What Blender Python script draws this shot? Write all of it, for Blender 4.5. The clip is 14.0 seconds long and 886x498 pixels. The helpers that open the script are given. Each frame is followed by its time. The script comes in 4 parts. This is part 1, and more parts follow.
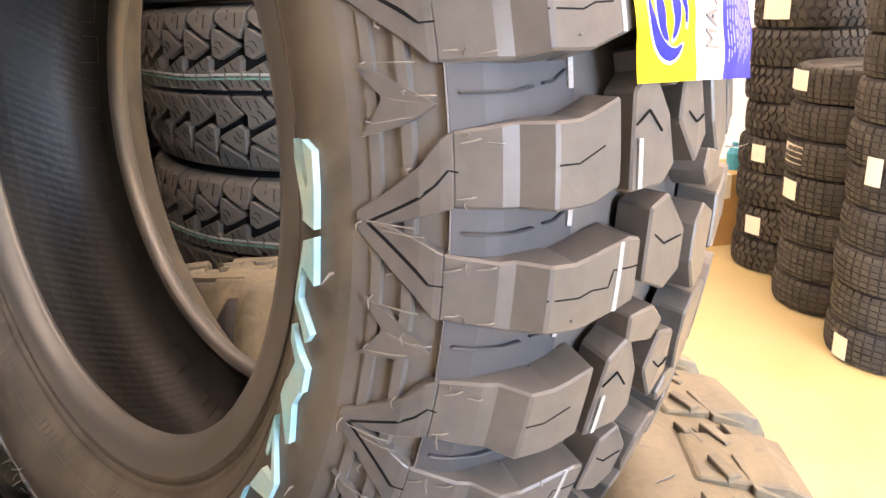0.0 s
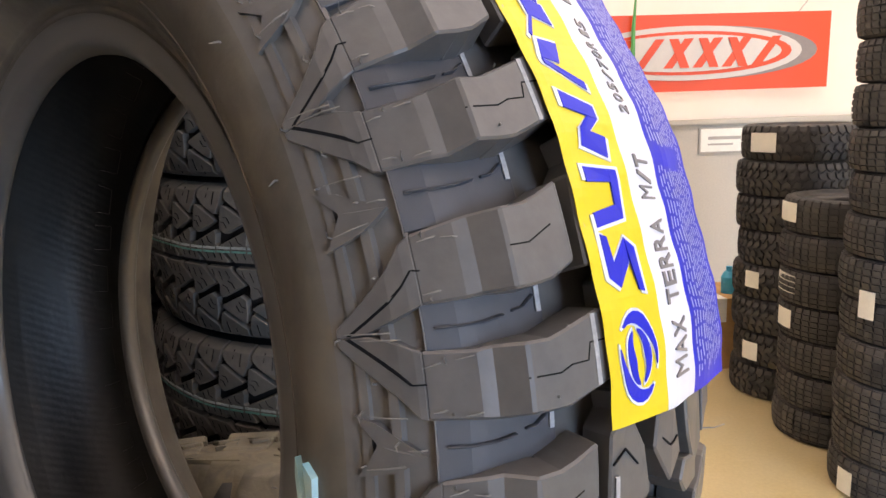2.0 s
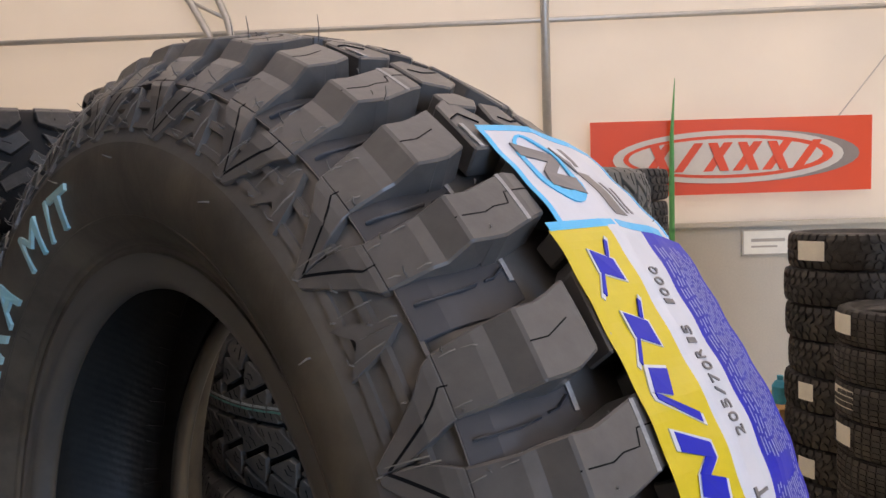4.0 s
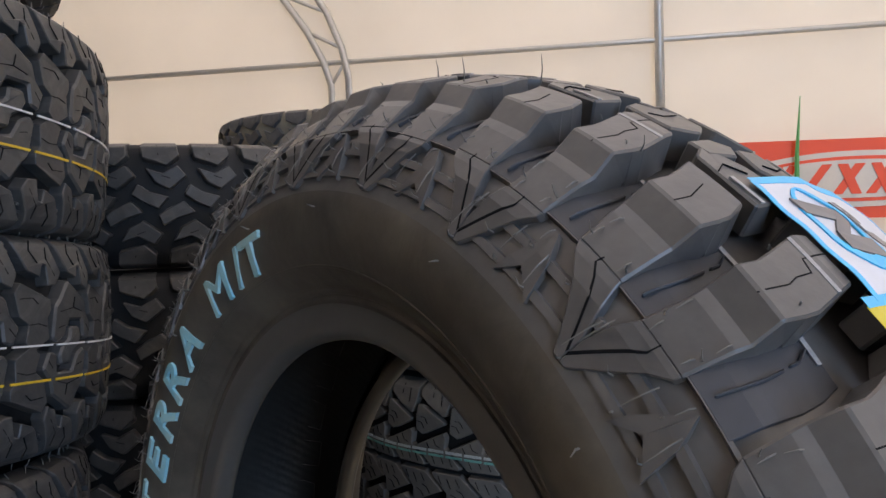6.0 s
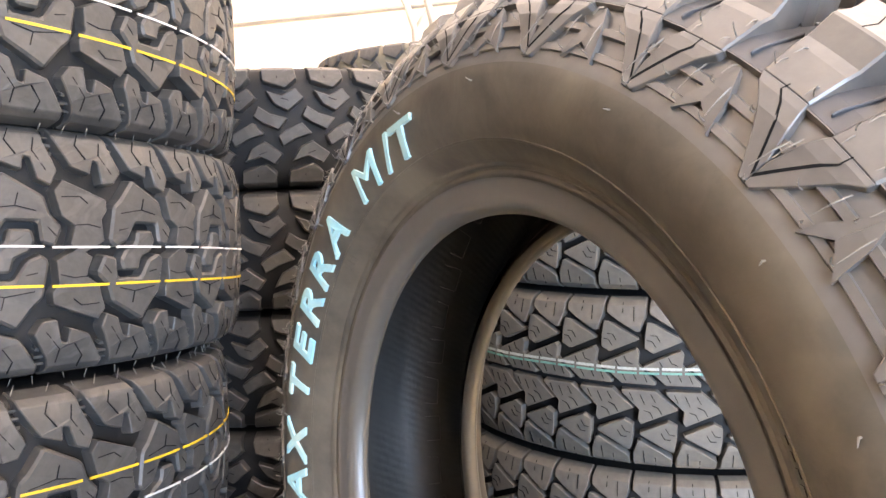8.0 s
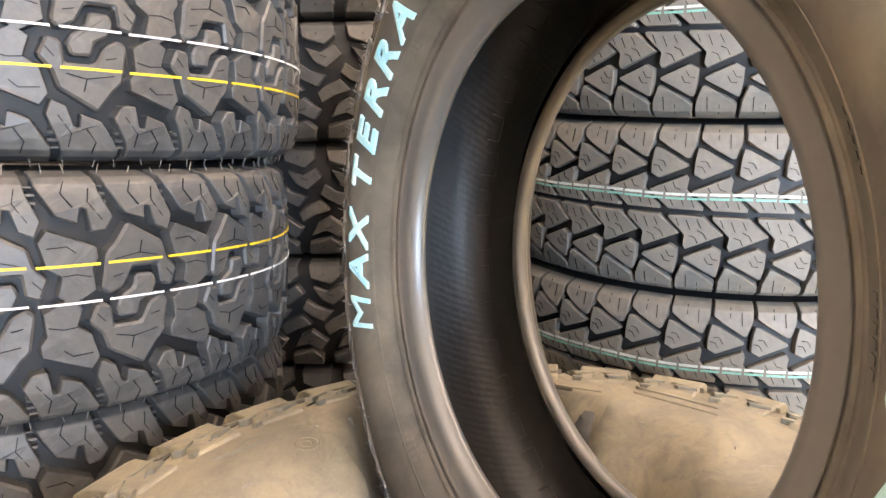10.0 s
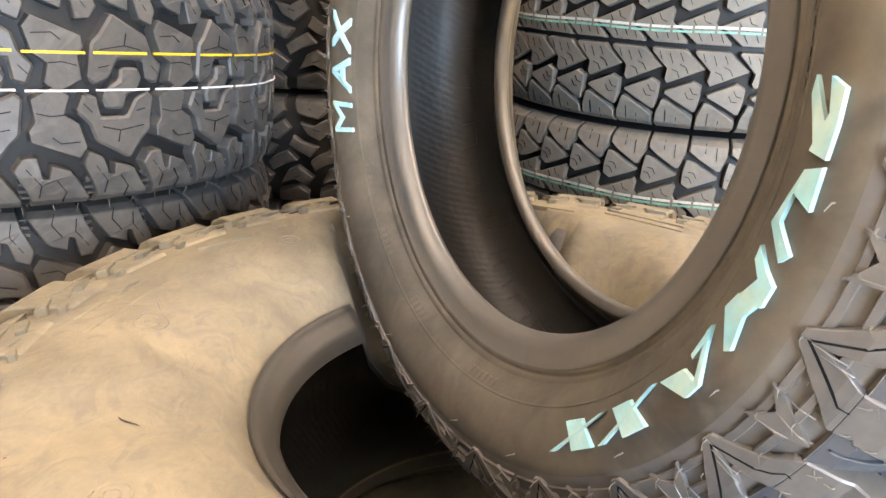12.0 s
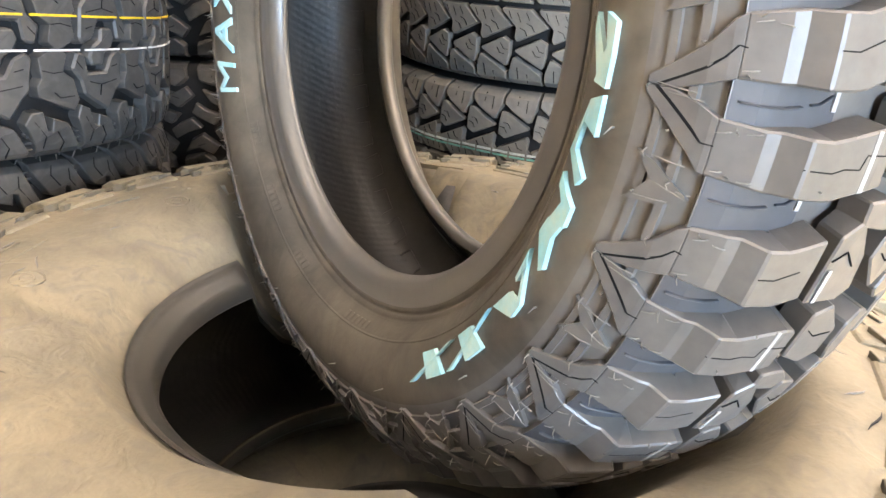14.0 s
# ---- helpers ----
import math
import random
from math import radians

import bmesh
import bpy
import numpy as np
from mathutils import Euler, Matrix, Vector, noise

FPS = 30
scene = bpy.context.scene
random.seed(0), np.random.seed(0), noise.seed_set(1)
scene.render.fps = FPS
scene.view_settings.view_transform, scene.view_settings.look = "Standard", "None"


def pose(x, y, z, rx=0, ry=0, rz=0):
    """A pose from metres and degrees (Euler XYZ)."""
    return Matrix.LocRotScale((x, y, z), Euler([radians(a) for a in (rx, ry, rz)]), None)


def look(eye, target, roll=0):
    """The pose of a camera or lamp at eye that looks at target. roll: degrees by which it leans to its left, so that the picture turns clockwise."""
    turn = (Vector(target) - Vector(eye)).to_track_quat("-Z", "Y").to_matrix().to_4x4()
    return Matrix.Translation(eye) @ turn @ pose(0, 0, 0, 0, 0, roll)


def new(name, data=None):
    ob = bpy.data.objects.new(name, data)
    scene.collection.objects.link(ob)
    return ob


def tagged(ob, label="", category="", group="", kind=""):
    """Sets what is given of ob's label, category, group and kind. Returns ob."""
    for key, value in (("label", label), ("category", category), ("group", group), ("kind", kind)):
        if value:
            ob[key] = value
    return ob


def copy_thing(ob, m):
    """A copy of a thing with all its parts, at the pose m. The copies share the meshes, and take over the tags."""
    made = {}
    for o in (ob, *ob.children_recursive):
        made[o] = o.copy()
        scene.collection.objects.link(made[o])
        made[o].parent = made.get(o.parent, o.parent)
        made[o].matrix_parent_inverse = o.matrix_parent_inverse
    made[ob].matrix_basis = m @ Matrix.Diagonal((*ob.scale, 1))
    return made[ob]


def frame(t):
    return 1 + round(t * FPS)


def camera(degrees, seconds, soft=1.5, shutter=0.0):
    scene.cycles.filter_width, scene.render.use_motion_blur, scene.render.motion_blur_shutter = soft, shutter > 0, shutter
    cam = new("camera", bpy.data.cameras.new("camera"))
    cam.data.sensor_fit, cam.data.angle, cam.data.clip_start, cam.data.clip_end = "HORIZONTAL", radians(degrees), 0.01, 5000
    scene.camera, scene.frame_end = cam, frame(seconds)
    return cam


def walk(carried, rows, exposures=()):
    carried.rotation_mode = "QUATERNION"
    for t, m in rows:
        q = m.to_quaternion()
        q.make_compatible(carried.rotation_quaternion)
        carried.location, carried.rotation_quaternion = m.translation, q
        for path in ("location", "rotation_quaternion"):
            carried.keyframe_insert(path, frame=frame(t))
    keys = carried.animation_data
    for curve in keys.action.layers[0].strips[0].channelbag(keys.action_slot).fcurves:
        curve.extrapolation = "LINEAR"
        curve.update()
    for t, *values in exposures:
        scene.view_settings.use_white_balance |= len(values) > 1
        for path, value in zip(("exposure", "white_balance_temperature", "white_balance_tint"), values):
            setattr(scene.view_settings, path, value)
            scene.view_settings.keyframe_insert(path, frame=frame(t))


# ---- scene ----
cam = camera(61.4, 14.0)
METRES, EYE, TILT, LEAN, TURN = 0.553, 1.55, -19.0, 2.5, 0.0
ROWS = [
    (0.0, 0.0, 0.0, 0.0, 0.0, 0.0, -0.0),
    (0.5, 0.0011, -0.0056, 0.0292, -0.26, 2.1, -0.08),
    (1.0, 0.0032, -0.021, 0.0729, -0.41, 4.34, -0.19),
    (1.5, 0.0065, -0.0366, 0.1112, -0.31, 6.27, -0.42),
    (2.0, 0.0031, -0.0493, 0.139, -0.22, 8.24, -0.64),
    (2.5, -0.0037, -0.0571, 0.1749, -0.08, 10.22, -0.75),
    (3.0, -0.011, -0.0652, 0.2203, 0.25, 12.15, -0.81),
    (5.5, -0.1245, -0.011, 0.3489, 7.85, 16.64, -3.65),
    (6.0, -0.1548, -0.0133, 0.339, 9.72, 16.38, -4.17),
    (6.5, -0.173, -0.0206, 0.3233, 11.5, 15.81, -4.42),
    (7.0, -0.1912, -0.0295, 0.2987, 13.07, 14.93, -4.66),
    (9.5, -0.2212, -0.066, 0.1361, 18.26, 5.84, -7.22),
    (10.0, -0.2177, -0.0709, 0.0839, 18.4, 3.61, -7.87),
    (10.5, -0.2062, -0.0761, 0.0378, 18.37, 1.19, -8.42),
    (11.0, -0.1939, -0.0795, 0.0049, 18.37, -1.15, -8.93),
    (11.5, -0.1817, -0.0873, -0.0227, 18.21, -3.1, -9.45),
    (12.0, -0.1651, -0.0955, -0.0511, 17.75, -4.65, -9.91),
    (12.5, -0.1484, -0.1026, -0.069, 16.89, -5.69, -10.07),
    (13.0, -0.1267, -0.1088, -0.0756, 15.57, -6.15, -9.89),
    (13.5, -0.0957, -0.1113, -0.0746, 14.17, -6.04, -9.42),
    (14.0, -0.0594, -0.115, -0.0713, 13.01, -5.59, -8.84),
]
EXPOSURES = [(0.0, 2.8, 8900, 30), (0.5, 2.85, 8900, 30), (1.0, 2.8, 8600, 28), (1.5, 2.15, 8000, 26), (2.0, 1.5, 7600, 25), (3.0, 0.95, 7400, 26), (5.5, 0.6, 6900, 22), (6.5, 1.3, 6700, 20),
             (7.2, 2.3, 7600, 25), (9.3, 3.25, 8200, 24), (11.0, 3.35, 8700, 23), (12.5, 3.35, 8400, 21), (14.0, 3.2, 8000, 19)]
walk(cam, [(t, pose(0, 0, EYE, TILT, LEAN, TURN) @ pose(METRES * x, METRES * y, METRES * z, 90 + pitch, roll, yaw)) for t, x, y, z, yaw, pitch, roll in ROWS], EXPOSURES)

# ---- world, sun and daylight ----
world = bpy.data.worlds.new("sky")
scene.world = world
world.use_nodes = True
wn = world.node_tree
sky = wn.nodes.new("ShaderNodeTexSky")
sky.sky_type, sky.sun_disc = "NISHITA", False
sky.sun_elevation, sky.sun_rotation = radians(55), radians(60)
wn.links.new(sky.outputs[0], wn.nodes["Background"].inputs[0])
wn.nodes["Background"].inputs[1].default_value = 0.12
sun = new("sun", bpy.data.lights.new("sun", "SUN"))
sun.data.energy, sun.data.angle, sun.data.color = 5.0, radians(0.5), (1.0, 0.95, 0.86)
sun.matrix_basis = look((4.97, 2.87, 8.2), (0, 0, 0))
door_light = new("door_daylight", bpy.data.lights.new("door_daylight", "AREA"))
door_light.data.shape, door_light.data.size, door_light.data.size_y = "RECTANGLE", 3.8, 3.0
door_light.data.energy, door_light.data.color = 260, (0.37, 0.64, 1.0)
door_light.matrix_basis = look((3.5, -4.9, 1.75), (1.2, 0.0, 1.4))


# ---- materials ----
def material(name, colour, rough=0.6, metal=0.0, spec=0.5, vary=0.25, scale=18.0, fine=160.0, bump=0.15, dust=None, dust_amount=0.0,
             dust_scale=9.0, coat=0.0, sheen=0.0):
    m = bpy.data.materials.new(name)
    m.use_nodes = True
    t = m.node_tree
    n, link = t.nodes, t.links
    b = n["Principled BSDF"]
    b.inputs["Metallic"].default_value = metal
    b.inputs["Specular IOR Level"].default_value = spec
    b.inputs["Coat Weight"].default_value = coat
    b.inputs["Sheen Weight"].default_value = sheen
    co = n.new("ShaderNodeTexCoord")
    big, small = n.new("ShaderNodeTexNoise"), n.new("ShaderNodeTexNoise")
    big.inputs["Scale"].default_value, big.inputs["Detail"].default_value = scale, 6
    small.inputs["Scale"].default_value, small.inputs["Detail"].default_value = fine, 4
    link.new(co.outputs["Object"], big.inputs["Vector"])
    link.new(co.outputs["Object"], small.inputs["Vector"])
    mix = n.new("ShaderNodeMix")
    mix.data_type = "RGBA"
    mix.inputs[6].default_value = (*[c * (1 - vary) for c in colour], 1)
    mix.inputs[7].default_value = (*[min(1, c * (1 + vary)) for c in colour], 1)
    blend = n.new("ShaderNodeMath")
    blend.operation = "ADD"
    half = n.new("ShaderNodeMath")
    half.operation = "MULTIPLY"
    half.inputs[1].default_value = 0.5
    link.new(big.outputs[0], blend.inputs[0])
    link.new(small.outputs[0], blend.inputs[1])
    link.new(blend.outputs[0], half.inputs[0])
    stretch = n.new("ShaderNodeMapRange")
    stretch.inputs[1].default_value, stretch.inputs[2].default_value = 0.3, 0.7
    link.new(half.outputs[0], stretch.inputs[0])
    link.new(stretch.outputs[0], mix.inputs[0])
    last = mix.outputs[2]
    if dust:
        cloud = n.new("ShaderNodeTexNoise")
        cloud.inputs["Scale"].default_value, cloud.inputs["Detail"].default_value = dust_scale, 8
        cloud.inputs["Roughness"].default_value = 0.65
        link.new(co.outputs["Object"], cloud.inputs["Vector"])
        ramp = n.new("ShaderNodeMapRange")
        ramp.inputs[1].default_value, ramp.inputs[2].default_value = 0.38, 0.68
        ramp.inputs[4].default_value = dust_amount
        link.new(cloud.outputs[0], ramp.inputs[0])
        over = n.new("ShaderNodeMix")
        over.data_type = "RGBA"
        over.inputs[7].default_value = (*dust, 1)
        link.new(ramp.outputs[0], over.inputs[0])
        link.new(last, over.inputs[6])
        last = over.outputs[2]
    link.new(last, b.inputs["Base Color"])
    rr = n.new("ShaderNodeMapRange")
    rr.inputs[3].default_value, rr.inputs[4].default_value = max(0.02, rough - 0.1), min(1, rough + 0.1)
    link.new(half.outputs[0], rr.inputs[0])
    link.new(rr.outputs[0], b.inputs["Roughness"])
    if bump:
        bp = n.new("ShaderNodeBump")
        bp.inputs["Strength"].default_value, bp.inputs["Distance"].default_value = bump, 0.002
        link.new(small.outputs[0], bp.inputs["Height"])
        link.new(bp.outputs[0], b.inputs["Normal"])
    return m


DUST = (0.30, 0.26, 0.20)
RUBBER = material("tread_rubber", (0.080, 0.078, 0.077), 0.36, vary=0.18, dust=DUST, dust_amount=0.10, bump=0.08)
SIDE = material("sidewall_rubber", (0.042, 0.039, 0.034), 0.50, spec=0.42, vary=0.2, dust=DUST, dust_amount=0.26, bump=0.06, scale=12)
LINER = material("inner_liner_rubber", (0.030, 0.029, 0.027), 0.42, vary=0.3, bump=0.3, fine=90)
BEAD = material("bead_rubber", (0.085, 0.082, 0.076), 0.36, spec=0.7, vary=0.1, bump=0.0)
DARK_BEAD = material("dull_bead_rubber", (0.040, 0.037, 0.032), 0.34, vary=0.15, bump=0.0)


def ribbed(m, per_turn, amount):
    """Fine slanting ribs round the inside of a tyre."""
    t = m.node_tree
    n, link = t.nodes, t.links
    co, sep, ang, mul, add, wave, bp = (n.new(k) for k in ("ShaderNodeTexCoord", "ShaderNodeSeparateXYZ", "ShaderNodeMath", "ShaderNodeMath", "ShaderNodeMath", "ShaderNodeMath", "ShaderNodeBump"))
    ang.operation, mul.operation, add.operation, wave.operation = "ARCTAN2", "MULTIPLY_ADD", "MULTIPLY_ADD", "SINE"
    link.new(co.outputs["Object"], sep.inputs[0])
    link.new(sep.outputs[0], ang.inputs[0])
    link.new(sep.outputs[2], ang.inputs[1])
    link.new(ang.outputs[0], mul.inputs[0])
    mul.inputs[1].default_value = per_turn
    link.new(sep.outputs[1], add.inputs[0])
    add.inputs[1].default_value = 400.0
    link.new(add.outputs[0], mul.inputs[2])
    link.new(mul.outputs[0], wave.inputs[0])
    bp.inputs["Strength"].default_value, bp.inputs["Distance"].default_value = amount, 0.0015
    link.new(wave.outputs[0], bp.inputs["Height"])
    old = [k for k in n if k.type == "BUMP" and k != bp]
    if old:
        link.new(bp.outputs[0], old[0].inputs["Normal"])


ribbed(LINER, 260.0, 0.05)


def scuffed(m, scale, height, stain, amount):
    """Smears, shallow dents and rubbed stains at hand size."""
    t = m.node_tree
    n, link = t.nodes, t.links
    b = n["Principled BSDF"]
    co, smear, bp, stretch, over = (n.new(k) for k in ("ShaderNodeTexCoord", "ShaderNodeTexNoise", "ShaderNodeBump", "ShaderNodeMapRange", "ShaderNodeMix"))
    smear.inputs["Scale"].default_value, smear.inputs["Detail"].default_value = scale, 7
    smear.inputs["Distortion"].default_value = 1.6
    link.new(co.outputs["Object"], smear.inputs["Vector"])
    bp.inputs["Strength"].default_value, bp.inputs["Distance"].default_value = height, 0.006
    link.new(smear.outputs[0], bp.inputs["Height"])
    link.new(b.inputs["Normal"].links[0].from_socket, bp.inputs["Normal"])
    link.new(bp.outputs[0], b.inputs["Normal"])
    stretch.inputs[1].default_value, stretch.inputs[2].default_value = 0.52, 0.66
    stretch.inputs[4].default_value = amount
    link.new(smear.outputs[0], stretch.inputs[0])
    over.data_type = "RGBA"
    over.inputs[7].default_value = (*stain, 1)
    link.new(stretch.outputs[0], over.inputs[0])
    link.new(b.inputs["Base Color"].links[0].from_socket, over.inputs[6])
    link.new(over.outputs[2], b.inputs["Base Color"])


scuffed(SIDE, 26, 0.10, (0.10, 0.09, 0.075), 0.30)
scuffed(SIDE, 9, 0.05, (0.17, 0.15, 0.115), 0.32)
VOIDS = material("smooth_groove_rubber", (0.042, 0.045, 0.052), 0.56, spec=0.45, vary=0.15, bump=0.04)
# Black of the sipe lines: the shade inside a slit, put into the colour.
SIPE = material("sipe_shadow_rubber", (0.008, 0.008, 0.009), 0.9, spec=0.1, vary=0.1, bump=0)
SPEW = material("vent_spew_rubber", (0.13, 0.125, 0.115), 0.4, vary=0.3, bump=0)
DUSTY = material("dusty_sidewall_rubber", (0.115, 0.104, 0.078), 0.6, vary=0.25, dust=(0.245, 0.207, 0.138), dust_amount=0.75, dust_scale=7, bump=0.2, fine=240)
scuffed(DUSTY, 38, 0.24, (0.11, 0.10, 0.085), 0.6)
scuffed(DUSTY, 8, 0.14, (0.085, 0.074, 0.055), 0.55)
# Near-black carcass: groove shade is put into the colour; dark scuffs share it.
SHADE_SCUFF = material("groove_rubber", (0.009, 0.009, 0.0095), 0.6, spec=0.35, vary=0.3)
ZIGZAG = material("zigzag_tread_rubber", (0.082, 0.078, 0.071), 0.62, vary=0.25, dust=DUST, dust_amount=0.2, bump=0.1)
AT = material("all_terrain_rubber", (0.042, 0.0415, 0.041), 0.48, spec=0.4, vary=0.25, dust=DUST, dust_amount=0.07, bump=0.1)
FAR = material("road_tyre_rubber", (0.030, 0.029, 0.028), 0.6, vary=0.3, dust=DUST, dust_amount=0.12)
scuffed(AT, 34, 0.05, (0.11, 0.105, 0.098), 0.30)
WHITE_LINE = material("white_paint_line", (0.50, 0.50, 0.50), 0.6, vary=0.2, fine=300, bump=0.1)
YELLOW_LINE = material("yellow_paint_line", (0.55, 0.36, 0.02), 0.6, vary=0.2, fine=300, bump=0.1)
PALE_LINE = material("faded_white_line", (0.34, 0.36, 0.34), 0.6, vary=0.3, fine=300, bump=0.1)
GREEN_LINE = material("green_paint_line", (0.10, 0.28, 0.23), 0.6, vary=0.3, fine=300, bump=0.1)
CYAN = material("blue_protective_coat", (0.19, 0.50, 0.60), 0.42, vary=0.15, scale=40, dust=(0.62, 0.55, 0.36), dust_amount=0.45, dust_scale=30)
L_YELLOW = material("label_yellow", (0.62, 0.48, 0.014), 0.35, vary=0.04, bump=0.02)
L_WHITE = material("label_white", (0.58, 0.60, 0.65), 0.35, vary=0.04, bump=0.02)
L_BLUE = material("label_blue", (0.006, 0.016, 0.42), 0.42, spec=0.3, vary=0.06, bump=0.02)
L_PRINT = material("label_print", (0.32, 0.36, 0.68), 0.35, vary=0.1, bump=0)
L_CYAN = material("label_cyan", (0.02, 0.45, 0.80), 0.35, vary=0.05, bump=0.02)
L_GREY = material("label_grey", (0.16, 0.15, 0.15), 0.4, vary=0.1, bump=0.02)
PAPER = material("paper_sticker", (0.80, 0.78, 0.68), 0.6, vary=0.08)
CONCRETE = material("polished_floor", (0.52, 0.40, 0.19), 0.45, vary=0.12, scale=3, fine=60, bump=0.05, dust=(0.45, 0.40, 0.30), dust_amount=0.3, dust_scale=1.5)
BLOCK = material("painted_block_wall", (0.50, 0.46, 0.38), 0.8, vary=0.08, scale=2.5, fine=70, bump=0.2)
STEEL = material("galvanised_tube", (0.48, 0.47, 0.44), 0.45, metal=0.6, vary=0.12)
RED = material("banner_red", (0.78, 0.070, 0.008), 0.5, vary=0.05, scale=3)
B_WHITE = material("banner_white", (0.62, 0.56, 0.48), 0.5, vary=0.05)
FADED_PRINT = material("faded_grey_print", (0.40, 0.37, 0.31), 0.6, vary=0.1)
B_GREY = material("banner_grey", (0.26, 0.21, 0.18), 0.5, vary=0.1)
CARD = material("brown_cardboard", (0.48, 0.28, 0.11), 0.8, vary=0.12, fine=80)
GREEN = material("green_plastic", (0.08, 0.33, 0.10), 0.5, vary=0.15)
TEAL = material("teal_plastic", (0.03, 0.35, 0.50), 0.4, vary=0.1)


def fabric(name, colour, pass_on):
    m = bpy.data.materials.new(name)
    m.use_nodes = True
    t = m.node_tree
    n, link = t.nodes, t.links
    n.remove(n["Principled BSDF"])
    d, tr, mx = n.new("ShaderNodeBsdfDiffuse"), n.new("ShaderNodeBsdfTranslucent"), n.new("ShaderNodeMixShader")
    co, no, ramp = n.new("ShaderNodeTexCoord"), n.new("ShaderNodeTexNoise"), n.new("ShaderNodeMix")
    no.inputs["Scale"].default_value, no.inputs["Detail"].default_value = 1.3, 7
    ramp.data_type = "RGBA"
    ramp.inputs[6].default_value = (*[c * 0.9 for c in colour], 1)
    ramp.inputs[7].default_value = (*[min(1, c * 1.08) for c in colour], 1)
    link.new(co.outputs["Object"], no.inputs["Vector"])
    link.new(no.outputs[0], ramp.inputs[0])
    link.new(ramp.outputs[2], d.inputs[0])
    link.new(ramp.outputs[2], tr.inputs[0])
    mx.inputs[0].default_value = pass_on
    link.new(d.outputs[0], mx.inputs[1])
    link.new(tr.outputs[0], mx.inputs[2])
    link.new(mx.outputs[0], n["Material Output"].inputs["Surface"])
    return m


CANVAS = fabric("white_canvas", (0.85, 0.81, 0.76), 0.5)
WALL_CANVAS = fabric("greyed_white_canvas", (0.81, 0.77, 0.70), 0.48)


# ---- building helpers ----
def part(name, bm, mat, parent=None, label="", smooth=False, at=None):
    me = bpy.data.meshes.new(name)
    bm.normal_update()
    bm.to_mesh(me)
    bm.free()
    me.materials.append(mat)
    if smooth:
        for p in me.polygons:
            p.use_smooth = True
    ob = new(name, me)
    if parent is not None:
        ob.parent = parent
    if at is not None:
        ob.matrix_basis = at
    return tagged(ob, label)


def again(ob, at):
    c = ob.copy()
    scene.collection.objects.link(c)
    c.matrix_basis = at
    return c


def box(bm, x0, y0, z0, x1, y1, z1, bevel=0.0):
    vs = [bm.verts.new(p) for p in ((x0, y0, z0), (x1, y0, z0), (x1, y1, z0), (x0, y1, z0), (x0, y0, z1), (x1, y0, z1), (x1, y1, z1), (x0, y1, z1))]
    fs = [bm.faces.new([vs[i] for i in q]) for q in ((3, 2, 1, 0), (4, 5, 6, 7), (0, 1, 5, 4), (1, 2, 6, 5), (2, 3, 7, 6), (3, 0, 4, 7))]
    if bevel:
        bmesh.ops.bevel(bm, geom=list({e for f in fs for e in f.edges}), offset=bevel, segments=2, affect="EDGES")


def tube(bm, path, radius, sides=8):
    rings = []
    for i, p in enumerate(path):
        p = Vector(p)
        a, b = Vector(path[max(i - 1, 0)]), Vector(path[min(i + 1, len(path) - 1)])
        q = (b - a).to_track_quat("Z", "Y")
        rr = radius[i] if isinstance(radius, (list, tuple)) else radius
        rings.append([bm.verts.new(p + q @ Vector((rr * math.cos(2 * math.pi * k / sides), rr * math.sin(2 * math.pi * k / sides), 0))) for k in range(sides)])
    for r0, r1 in zip(rings, rings[1:]):
        for k in range(sides):
            bm.faces.new((r0[k], r0[(k + 1) % sides], r1[(k + 1) % sides], r1[k]))
    bm.faces.new(rings[0][::-1])
    bm.faces.new(rings[-1])


def lathe(profile, steps=120, closed=False):
    """Turns (y, r) points round the local y axis."""
    bm = bmesh.new()
    rings = []
    for k in range(steps):
        a = 2 * math.pi * k / steps
        rings.append([bm.verts.new((r * math.sin(a), y, r * math.cos(a))) for y, r in profile])
    m = len(profile)
    for k in range(steps):
        r0, r1 = rings[k], rings[(k + 1) % steps]
        for i in range(m if closed else m - 1):
            j = (i + 1) % m
            bm.faces.new((r0[i], r0[j], r1[j], r1[i]))
    bmesh.ops.recalc_face_normals(bm, faces=bm.faces)
    return bm


class Round:
    """The outer surface of a tyre as a profile (y, r): place(u, y, h) is a point at u degrees, h above the surface."""

    def __init__(self, profile, squeeze=1.0):
        self.y = [p[0] for p in profile]
        self.r = [p[1] for p in profile]
        self.squeeze = squeeze

    def place(self, u, y, h=0.0):
        r = float(np.interp(y, self.y, self.r))
        d = 0.002
        slope = float(np.interp(y + d, self.y, self.r) - np.interp(y - d, self.y, self.r)) / (2 * d)
        s = 1 / math.hypot(1, slope)
        ny, nr = -slope * s, s
        r, y, a = r + nr * h, y + ny * h, radians(u * self.squeeze)
        return Vector((r * math.sin(a), y, r * math.cos(a)))


